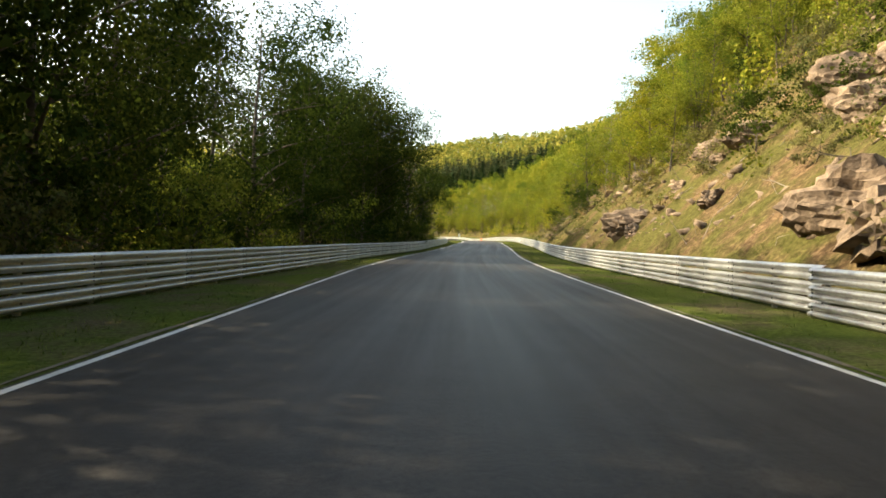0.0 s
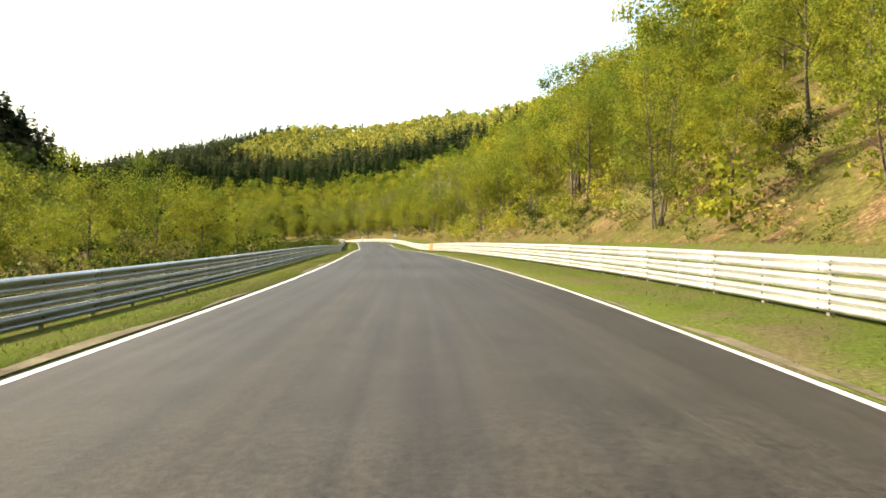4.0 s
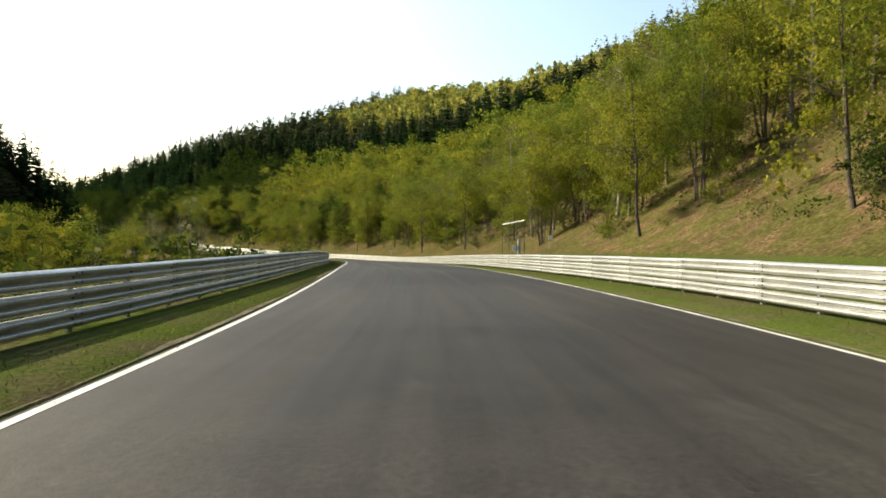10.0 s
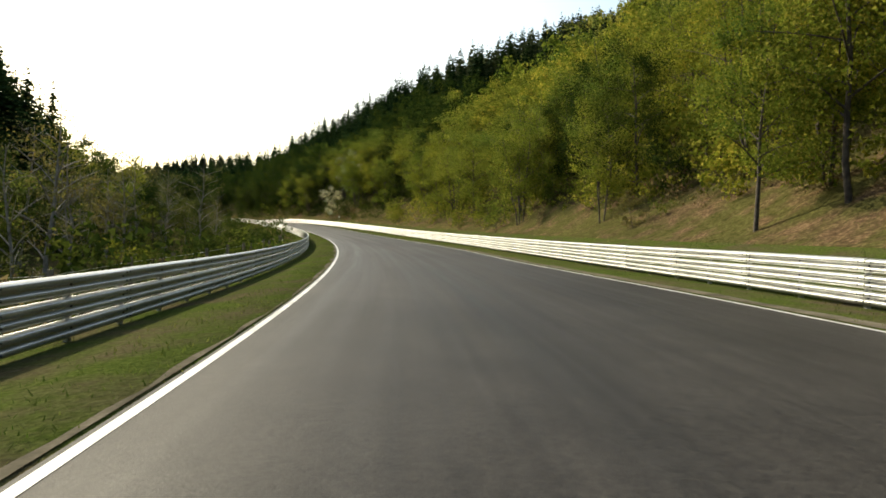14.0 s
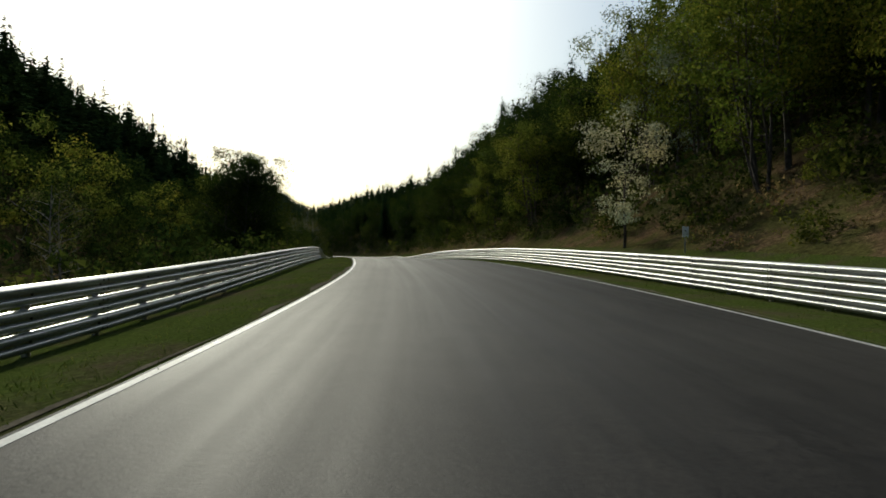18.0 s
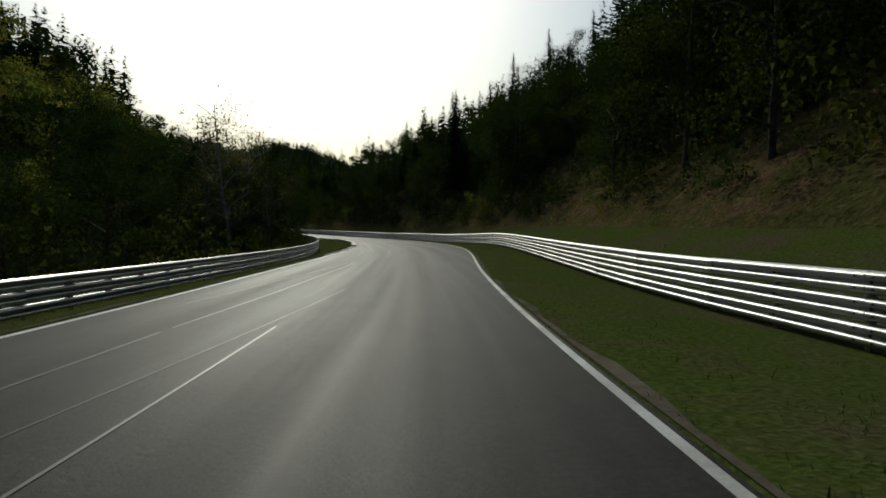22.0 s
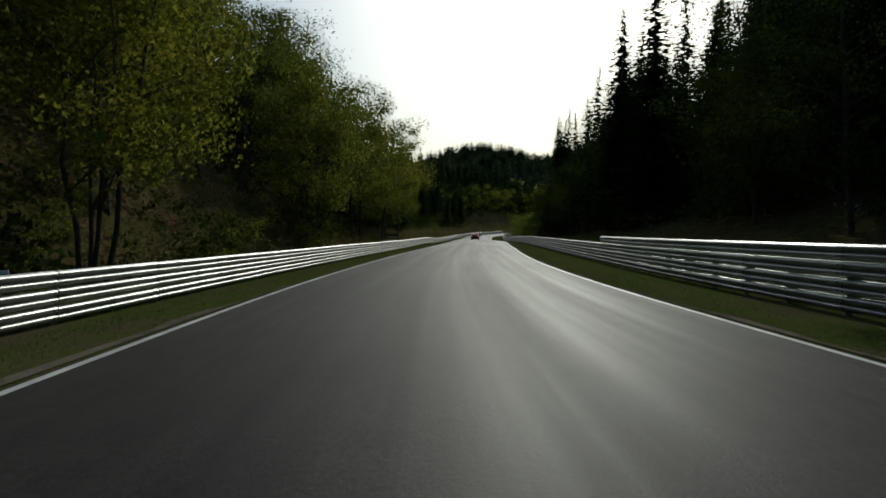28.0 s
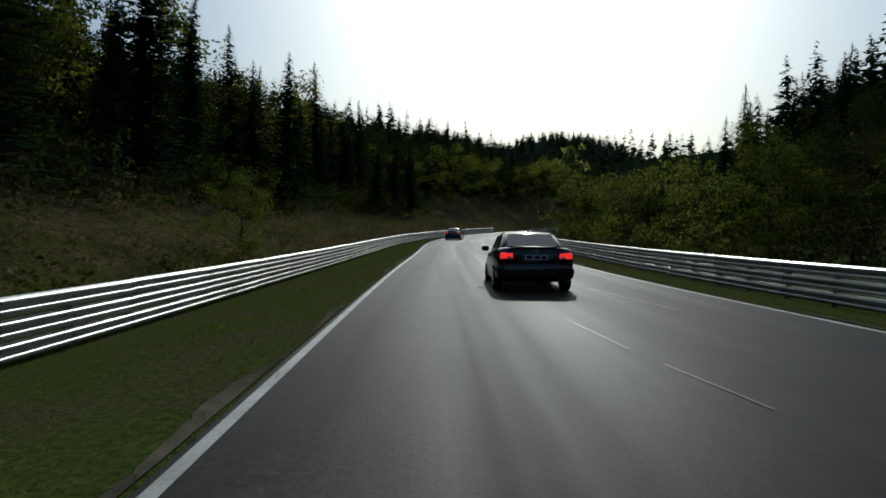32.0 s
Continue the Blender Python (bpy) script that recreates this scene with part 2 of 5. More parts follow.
def ground_material():
    """Forest floor with last year's leaves, moss and grass patches."""
    m, nt, p = material("forest_floor", 1.0, 0.0, 0.0)
    c = coords(nt)
    big = noise_tex(nt, c, 0.07, 5)
    mid = noise_tex(nt, c, 0.5, 6)
    fine = noise_tex(nt, c, 7.0, 4)
    clump = noise_tex(nt, c, 2.2, 5, 0.7)
    litter = ramp(nt, fine, [(0.25, (0.040, 0.028, 0.018)), (0.5, (0.108, 0.074, 0.043)), (0.75, (0.215, 0.152, 0.092))])
    green = ramp(nt, fine, [(0.25, (0.034, 0.040, 0.012)), (0.75, (0.090, 0.098, 0.028))])
    m1 = ramp(nt, mid, [(0.37, (0, 0, 0)), (0.53, (1, 1, 1))])
    col = blend(nt, "MIX", m1, litter, blend(nt, "MIX", 0.8, litter, green))
    col = blend(nt, "MULTIPLY", 1.0, col, ramp(nt, clump, [(0.3, (0.55, 0.55, 0.55)), (0.7, (1.2, 1.18, 1.15))]))
    col = blend(nt, "MULTIPLY", 1.0, col, ramp(nt, big, [(0.3, (0.75, 0.75, 0.75)), (0.7, (1.15, 1.1, 1.05))]))
    nt.links.new(col, p.inputs["Base Color"])
    bump(nt, p, fine, 0.8, 0.12)
    return m


def verge_material():
    m, nt, p = material("mown_grass", 1.0, 0.0, 0.0)
    c = coords(nt)
    mid = noise_tex(nt, c, 0.6, 6)
    fine = noise_tex(nt, c, 14.0, 4)
    green = ramp(nt, fine, [(0.25, (0.026, 0.037, 0.009)), (0.55, (0.052, 0.068, 0.015)), (0.8, (0.092, 0.100, 0.030))])
    soil = ramp(nt, fine, [(0.3, (0.045, 0.032, 0.020)), (0.7, (0.094, 0.074, 0.047))])
    col = blend(nt, "MIX", ramp(nt, mid, [(0.45, (0, 0, 0)), (0.68, (0.85, 0.85, 0.85))]), green, soil)
    nt.links.new(col, p.inputs["Base Color"])
    bump(nt, p, fine, 0.7, 0.05)
    return m


CANOPY = surface("distant_canopy", (0.018, 0.030, 0.012), (0.06, 0.075, 0.022), 0.02, 0.25, 0.95, spec=0.0, relief=0.6, depth=1.5, spread=0.3)
FLOOR = ground_material()
VERGE = verge_material()

# ---- plan of the road: centreline points (x, y, z) about 46 m apart ----
CENTRE = [
    (-0.6, -46.0, -1.9), (0.3, 0.0, -1.38), (1.7, 44.5, -0.50), (5.4, 88.1, 0.81), (7.7, 132.5, 1.98), (6.9, 178.0, 2.86),
    (5.1, 224.4, 3.40), (1.8, 270.9, 4.77), (-5.2, 316.0, 5.75), (-16.9, 358.7, 6.15), (-34.9, 398.9, 6.04), (-60.0, 435.9, 6.15),
    (-90.1, 469.8, 7.02), (-124.5, 499.4, 8.61), (-162.8, 524.6, 10.49), (-203.1, 548.0, 10.94), (-242.8, 572.4, 11.07),
    (-284.8, 593.5, 11.64), (-330.4, 605.2, 12.44), (-377.2, 608.8, 13.38), (-423.9, 611.0, 14.42), (-469.9, 616.4, 15.72),
    (-515.5, 622.7, 16.93), (-561.0, 629.5, 18.2), (-606.0, 638.5, 20.0), (-648.0, 657.0, 22.2), (-684.0, 685.0, 24.5), (-714.0, 720.0, 26.5),
]
# edge lines every 15 m from station -46, metres from the centreline
LEFT_LINE = [
    -3.92, -3.89, -3.91, -4.07, -4.47, -4.87, -4.48, -3.93, -3.79, -3.99, -3.62, -3.49, -3.41, -3.38, -3.40,
    -3.46, -3.54, -3.61, -3.71, -3.91, -3.95, -3.82, -3.63, -3.46, -3.79, -4.54, -5.07, -4.78, -4.30, -3.84,
    -3.55, -3.95, -4.16, -4.42, -4.62, -4.71, -4.75, -4.72, -4.65, -4.34, -3.77, -3.35, -3.83, -4.75, -5.10,
    -4.80, -4.52, -4.72, -4.96, -4.89, -4.52, -3.65, -2.94, -3.20, -4.89, -5.73, -5.71, -5.30, -4.84, -4.70,
    -4.99, -5.08, -4.83, -4.50, -4.06, -3.74, -3.77, -3.88, -3.99, -4.03, -4.04, -4.04, -4.03, -4.03, -4.03,
]
RIGHT_LINE = [
    4.14, 4.14, 4.15, 4.16, 4.18, 4.18, 4.18, 4.17, 3.95, 3.62, 3.72, 4.22, 4.59, 4.47, 4.14,
    3.75, 3.39, 3.11, 2.98, 3.10, 3.55, 4.29, 4.69, 5.22, 5.54, 5.27, 4.93, 4.55, 4.62, 4.98,
    5.11, 5.44, 5.43, 4.72, 4.85, 4.58, 3.99, 3.60, 3.70, 4.71, 5.54, 5.45, 5.06, 4.12, 4.00,
    3.62, 3.02, 2.30, 2.05, 2.87, 4.25, 5.74, 6.74, 6.43, 4.36, 2.89, 2.62, 2.83, 3.17, 3.60,
    3.91, 3.64, 3.59, 3.89, 4.37, 4.73, 5.26, 5.35, 4.54, 3.57, 3.29, 3.38, 3.58, 3.79, 3.99,
]
# station, metres from the centreline and height of the foot over the road
LEFT_RAIL = [
    (-46, -7.5, 0), (10, -7.6, 0.02), (40, -7, -0.05), (69, -6.5, -0.28), (99, -6.95, -0.38), (135, -6.8, -0.45), (180, -6.8, -0.42), (219, -6.65, -0.45),
    (252, -7.5, -0.6), (285, -6.1, -0.22), (316, -6.2, -0.03), (342, -6.4, 0.12), (372, -6.3, -0.06), (400, -5.95, -0.1), (433, -7.1, -0.28), (510, -6.9, -0.28),
    (554, -6.7, -0.3), (586, -6.65, -0.13), (616, -7.8, -0.13), (645, -8.6, -0.58), (678, -9.6, -0.82), (714, -7.4, -0.7), (738, -7.1, -0.45), (755, -7.9, -0.38),
    (775, -9.4, -0.33), (820, -9, -0.32), (862, -8.4, -0.3), (925, -8.2, -0.45), (957, -8.15, -0.26), (988, -8.7, -0.66), (1010, -8.2, -0.5), (1060, -6.8, -0.2),
    (1250, -6.5, 0),
]
RIGHT_RAIL = [
    (-46, 6.9, 0.08), (10, 6.8, 0.09), (40, 7.3, -0.04), (69, 7.2, -0.03), (99, 7, 0.08), (135, 7.6, 0.19), (180, 7.3, 0.08), (219, 6.7, -0.05),
    (252, 6.65, -0.02), (285, 7.1, 0.03), (316, 7.6, 0.2), (342, 6.7, 0.1), (372, 7.7, -0.1), (400, 8.3, -0.28), (433, 7.6, 0.06), (510, 7.7, 0.02),
    (554, 8, 0), (586, 7.9, -0.02), (616, 7.2, 0.1), (645, 6.8, -0.08), (678, 5.8, -0.03), (714, 7.9, 0.42), (738, 8.8, 0.03), (755, 8.6, -0.05),
    (775, 7.7, -0.15), (820, 7, -0.1), (862, 6.7, -0.03), (925, 7.1, 0.12), (957, 7.1, 0), (988, 7, -0.3), (1010, 6.8, -0.3), (1060, 6.5, -0.1),
    (1250, 6.5, 0),
]
# right side: station, gap behind the rail, steepness, height of the hill
LAND_RIGHT = [
    (-46, 1.2, 1.05, 150), (80, 1.5, 1, 150), (110, 4, 0.85, 150), (150, 5, 0.74, 160), (271, 5, 0.7, 165), (391, 5, 0.7, 170), (468, 5, 0.7, 175),
    (502, 5, 0.7, 175), (571, 5, 0.72, 165), (650, 4, 0.88, 135), (727, 4, 0.93, 112), (774, 4, 0.66, 76), (821, 3, 0.6, 45), (883, 3, 0.35, 30),
    (976, 8, 0.16, 28), (1060, 22, 0.45, 60), (1250, 15, 0.5, 70),
]
# left side: station, dip, where the far bank starts, steepness, height
LAND_LEFT = [
    (-46, 0.3, 60, 0.3, 30), (80, 0.5, 70, 0.3, 30), (110, 2, 90, 0.35, 30), (150, 2.5, 100, 0.35, 30), (271, 3, 110, 0.35, 30), (391, 3, 95, 0.35, 35),
    (462, 2.5, 62, 0.6, 60), (484, 2.5, 44, 0.9, 80), (504, 2.5, 29, 1.2, 105), (571, 2.5, 30, 1.15, 105), (650, 2.5, 28, 1.1, 102), (727, 1.5, 21, 0.85, 88), (774, 0.5, 12, 0.85, 90),
    (821, 0, 6, 1, 90), (860, 0, 5, 1.05, 90), (890, 0, 4, 1, 85), (940, 0, 6, 0.8, 75), (976, 0, 5, 0.6, 60), (1010, 0, 2, 0.42, 48), (1060, 0, 1.2, 0.4, 45), (1250, 0, 2, 0.5, 70),
]
KNOTS = [-46 + 15 * k for k in range(len(LEFT_LINE))]
STATIONS = {1: list(zip(KNOTS, LEFT_LINE)), 2: list(zip(KNOTS, RIGHT_LINE)), 3: [r[:2] for r in LEFT_RAIL], 4: [r[:2] for r in RIGHT_RAIL],
            5: [r[::2] for r in LEFT_RAIL], 6: [r[::2] for r in RIGHT_RAIL]}
LAND = {k: [(r[0], r[k]) for r in LAND_RIGHT] for k in (1, 2, 3)}
LAND.update({k + 3: [(r[0], r[k]) for r in LAND_LEFT] for k in (1, 2, 3, 4)})


def spline(points, step=1.0):
    """Catmull-Rom through the points, resampled at even steps; returns stations from the second point and places."""
    pts = np.array(points, float)
    pts = np.vstack([2 * pts[0] - pts[1], pts, 2 * pts[-1] - pts[-2]])
    out = []
    for i in range(1, len(pts) - 2):
        p0, p1, p2, p3 = pts[i - 1:i + 3]
        for t in np.linspace(0, 1, 60, endpoint=False):
            out.append(0.5 * (2 * p1 + (p2 - p0) * t + (2 * p0 - 5 * p1 + 4 * p2 - p3) * t * t + (3 * p1 - p0 - 3 * p2 + p3) * t ** 3))
    out = np.array(out)
    d = np.r_[0, np.cumsum(np.linalg.norm(np.diff(out[:, :2], axis=0), axis=1))]
    zero = d[60]
    grid = np.arange(0, d[-1], step)
    return grid - zero, np.stack([np.interp(grid, d, out[:, k]) for k in range(3)], 1)


ST, PL = spline(CENTRE)
TG = np.gradient(PL, axis=0)
TG /= np.linalg.norm(TG[:, :2], axis=1)[:, None]
S_MIN, S_MAX = ST[0] + 2, ST[-1] - 2


FINE = np.arange(-60, 1320, 2.0)
KERNEL = np.exp(-np.linspace(-5.5, 5.5, 23) ** 2 / 2)
KERNEL /= KERNEL.sum()
SMOOTHED = {}


def table(rows, s, k):
    """A column of a plan table at station s, eased between its rows."""
    key = (len(rows), k)
    if key not in SMOOTHED:
        raw = np.interp(FINE, [r[0] for r in rows[k]], [r[1] for r in rows[k]])
        SMOOTHED[key] = np.convolve(np.pad(raw, 11, mode="edge"), KERNEL, "valid")
    return np.interp(s, FINE, SMOOTHED[key])


def smooth(x, a, b):
    t = np.clip((x - a) / (b - a), 0, 1)
    return t * t * (3 - 2 * t)


def wobble(x, y, size, seed=0.0):
    """Cheap smooth noise between -1 and 1."""
    a, b = np.asarray(x) / size + seed, np.asarray(y) / size - seed
    return (np.sin(a * 2.1 + 1.3 * np.sin(b * 1.7 + seed)) + np.sin(b * 2.6 + 1.7 * np.sin(a * 1.3 - seed)) + np.sin((a + b) * 1.9)) / 3


def along(s, u):
    """World x, y of a place u metres right of the centreline at station s, and the road's height there."""
    s, u = np.asarray(s, float), np.asarray(u, float)
    s, u = np.broadcast_arrays(s, u)
    c = [np.interp(s, ST, PL[:, k]) for k in range(3)]
    tx, ty = np.interp(s, ST, TG[:, 0]), np.interp(s, ST, TG[:, 1])
    return c[0] + ty * u, c[1] - tx * u, c[2]


def land(s, u):
    """Height of the ground over the road's own height."""
    s, u = np.asarray(s, float), np.asarray(u, float)
    ll, rl = table(STATIONS, s, 1), table(STATIONS, s, 2)
    lr, rr = table(STATIONS, s, 3), table(STATIONS, s, 4)
    edge = np.where(u > 0, u - rl, ll - u)
    z = -0.10 * (1 - smooth(edge, -0.03, 0.04)) + 0.012 * smooth(edge, 0.0, 0.04) + 0.05 * smooth(edge, 0.1, 1.2)
    w = np.where(u > 0, u - rr, lr - u)
    fall = np.where(u > 0, table(STATIONS, s, 6), table(STATIONS, s, 5)) - 0.12
    z = z + fall * smooth(edge, 0.15, np.maximum(np.where(u > 0, rr - rl, ll - lr), 0.6))
    x, y, _ = along(s, u)
    g, st, h = (table(LAND, s, k) for k in (1, 2, 3))
    q = np.maximum(w - g, 0)
    foot = 1.2 * smooth(w, 0.5, np.maximum(g, 1.0))
    right = foot + h * (1 - np.exp(-q * st / h)) + wobble(x, y, 16) * 0.9 * smooth(q, 2, 14) + wobble(x, y, 60, 3) * 4 * smooth(q, 20, 70) + wobble(x, y, 3.6, 9) * 0.4 * smooth(q, 0.5, 3) * (1 - smooth(s, 95, 125))
    d, f, st2, h2 = (table(LAND, s, k) for k in (4, 5, 6, 7))
    q2 = np.maximum(w - f, 0)
    left = -d * smooth(w, 0.5, 7) + h2 * (1 - np.exp(-q2 * st2 / h2)) + wobble(x, y, 14, 5) * 0.6 * smooth(w, 3, 14) + wobble(x, y, 60, 7) * 3 * smooth(q2, 20, 60)
    return z + np.where(u > 0, right, left) * (w > 0)


def place(s, u, lift=0.0):
    x, y, z = along(s, u)
    return np.stack([x, y, z + land(s, u) + lift], -1)


def mesh_from(name, verts, faces, mat=None, smooth_shade=False):
    """A mesh from numpy vertices and faces of one length."""
    me = bpy.data.meshes.new(name)
    verts, faces = np.asarray(verts, np.float32), np.asarray(faces, np.int32)
    n, k = faces.shape
    me.vertices.add(len(verts))
    me.vertices.foreach_set("co", verts.ravel())
    me.loops.add(n * k)
    me.loops.foreach_set("vertex_index", faces.ravel())
    me.polygons.add(n)
    me.polygons.foreach_set("loop_start", np.arange(0, n * k, k, dtype=np.int32))
    if smooth_shade:
        me.polygons.foreach_set("use_smooth", np.ones(n, bool))
    me.update(calc_edges=True)
    if mat:
        me.materials.append(mat)
    return me


def grid_faces(a, b):
    i = np.arange(a - 1)[:, None] * b + np.arange(b - 1)[None]
    return np.stack([i, i + 1, i + b + 1, i + b], -1).reshape(-1, 4)


def ribbon(name, s, us, mat, lift, smooth_shade=True):
    """A strip along the road: stations s, and per station the offsets us (list of arrays)."""
    us = np.stack([np.broadcast_to(u, s.shape) for u in us], 1)
    x, y, z = along(s[:, None], us)
    v = np.stack([x, y, z + lift(s[:, None], us) if callable(lift) else z + lift], -1)
    return mesh_from(name, v.reshape(-1, 3), grid_faces(*us.shape), mat, smooth_shade)


# ---- ground: one sheet from the road's verges up the hillsides ----
def build_ground():
    s = np.arange(S_MIN, S_MAX, 3.0)
    ll, rl = table(STATIONS, s, 1), table(STATIONS, s, 2)
    lr, rr = table(STATIONS, s, 3), table(STATIONS, s, 4)
    out_r = [0.3, 1, 2, 3, 4.5, 6, 8, 10, 13, 16, 20, 25, 31, 38, 46, 56, 68, 82, 98, 116, 138, 165, 195, 225]
    out_l = [150, 130, 112, 96, 82, 70, 60, 51, 43, 36, 30, 25, 20, 16, 13, 10, 8, 6, 4.5, 3, 2, 1, 0.3]
    us = [lr - w for w in out_l] + [lr, (lr + ll) / 2, ll - 0.04, ll + 0.1, rl - 0.1, rl + 0.04, (rl + rr) / 2, rr] + [rr + w for w in out_r]
    me = ribbon("ground", s, us, VERGE, land)
    me.materials.append(FLOOR)
    n = len(us)
    idx = np.zeros((len(s) - 1, n - 1), np.int32)
    u2 = np.stack(us, 1)[:-1]
    keep_r = np.where(s[:-1] < 115, 0.4, table(LAND, s[:-1], 1) * 1.0)
    keep_l = np.minimum(table(LAND, s[:-1], 5), 9.0)
    for j in range(n - 1):
        mid = (u2[:, j] + u2[:, j + 1]) / 2
        idx[:, j] = np.where(mid > 0, mid - rr[:-1] > keep_r, lr[:-1] - mid > keep_l)
    me.polygons.foreach_set("material_index", idx.ravel())
    return tagged(new("ground", me), "grassy verges rising into leaf-strewn wooded valley slopes", "ground", kind="structure")


def build_far_land():
    """Hills that carry on from the slopes and close the valley all round, down to the horizon."""
    xs, ys = np.arange(-2600, 1500, 40.0), np.arange(-1300, 2600, 40.0)
    gx, gy = np.meshgrid(xs, ys, indexing="ij")
    d2 = np.full(gx.shape, 1e12)
    near = np.zeros(gx.shape, int)
    for i in range(0, len(ST), 10):
        q = (gx - PL[i, 0]) ** 2 + (gy - PL[i, 1]) ** 2
        m = q < d2
        d2[m], near[m] = q[m], i
    d = np.sqrt(d2)
    t = TG[near]
    side = (gx - PL[near][..., 0]) * t[..., 1] - (gy - PL[near][..., 1]) * t[..., 0]
    s = np.clip(ST[near], S_MIN, S_MAX)
    edge = np.where(side > 0, 220.0, -145.0)
    z = PL[near][..., 2] + land(s, edge)
    for _ in range(14):
        z[1:-1, 1:-1] = (z[1:-1, 1:-1] * 2 + z[:-2, 1:-1] + z[2:, 1:-1] + z[1:-1, :-2] + z[1:-1, 2:]) / 6
    z += 14 * wobble(gx, gy, 260) * smooth(d, 260, 600)
    inside = smooth(d, np.abs(edge) - 45, np.abs(edge) - 5)
    z = z * inside + (PL[near][..., 2] - 12) * (1 - inside)
    for x, y, r, h in FAR_HILLS:
        z = np.where(d > 320, np.maximum(z, h * np.exp(-((gx - x) ** 2 + (gy - y) ** 2) / (2 * r * r))), z)
    v = np.stack([gx, gy, z], -1).reshape(-1, 3)
    me = mesh_from("far_hills", v, grid_faces(len(xs), len(ys)), CANOPY, True)
    return tagged(new("backdrop", me), "far wooded hills closing the valley under a pale sky", "hills", kind="structure"), (xs, ys, z)


FAR_HILLS = [(-1530, 766, 190, 200), (-1480, 960, 190, 196), (-1800, 560, 260, 210)]      # x, y, breadth, height of the top
ground = build_ground()
backdrop, FAR_GRID = build_far_land()


# ---- road ----
def build_road():
    s = np.arange(S_MIN, S_MAX, 1.5)
    ll, rl = table(STATIONS, s, 1), table(STATIONS, s, 2)
    us = [ll - 0.03, ll] + [ll + (rl - ll) * k / 8 for k in range(1, 8)] + [rl, rl + 0.03]
    me = ribbon("road", s, us, ASPHALT, 0.0)
    lane = me.attributes.new("lane", "FLOAT_VECTOR", "POINT")
    across = np.stack(us, 1)
    lane.data.foreach_set("vector", np.stack([across * 1.1, np.broadcast_to(s[:, None] * 0.02, across.shape), across * 0], -1).astype(np.float32).ravel())
    road = tagged(new("road", me), "dark grey worn asphalt race track between white edge lines", "road", kind="structure")
    for name, c in (("edge_line", ll + 0.08), ("edge_line", rl - 0.08)):
        for keep in ((s < 720), (s > 749)) if c[0] < 0 else ((s > -999),):
            line = new(name, ribbon(name, s[keep], [c[keep] - 0.052, c[keep] + 0.052], PAINT, 0.005))
            line.parent = road
            tagged(line, "white painted edge line on asphalt")
    return road


road = build_road()
# ---- woods ----
rng = np.random.default_rng(7)


def tube(points, radii, sides=6):
    """Verts and quad faces of a tapered tube along points."""
    pts = np.asarray(points, float)
    ring = np.linspace(0, 2 * math.pi, sides, endpoint=False)
    v = []
    for i, (p, r) in enumerate(zip(pts, radii)):
        t = pts[min(i + 1, len(pts) - 1)] - pts[max(i - 1, 0)]
        t = t / (np.linalg.norm(t) + 1e-9)
        a = np.cross(t, (0.31, 0.95, 0.1))
        a /= np.linalg.norm(a)
        b2 = np.cross(t, a)
        v.append(p + r * (np.cos(ring)[:, None] * a + np.sin(ring)[:, None] * b2))
    n = len(pts)
    f = []
    for i in range(n - 1):
        for j in range(sides):
            k = (j + 1) % sides
            f.append((i * sides + j, i * sides + k, (i + 1) * sides + k, (i + 1) * sides + j))
    return np.vstack(v), np.array(f)


def join(parts):
    vs, fs, n = [], [], 0
    for v, f in parts:
        vs.append(v)
        fs.append(f + n)
        n += len(v)
    return np.vstack(vs), np.vstack(fs)


def cards(centres, size, r, out):
    """Small leaf-shaped pieces at the centres, lying round their clumps; out: the ways outwards."""
    n = len(centres)
    o = out / (np.linalg.norm(out, axis=1)[:, None] + 1e-6) + r.normal(size=(n, 3)) * 0.42
    a = np.cross(o, r.normal(size=(n, 3)))
    a /= np.linalg.norm(a, axis=1)[:, None] + 1e-9
    b2 = np.cross(o, a)
    b2 /= np.linalg.norm(b2, axis=1)[:, None] + 1e-9
    s = (size * r.uniform(0.6, 1.3, n))[:, None]
    v = np.stack([centres - a * s, centres + a * s * 0.6 + b2 * s, centres + a * s * 0.6 - b2 * s], 1).reshape(-1, 3)
    return v, np.arange(n * 3).reshape(-1, 3)


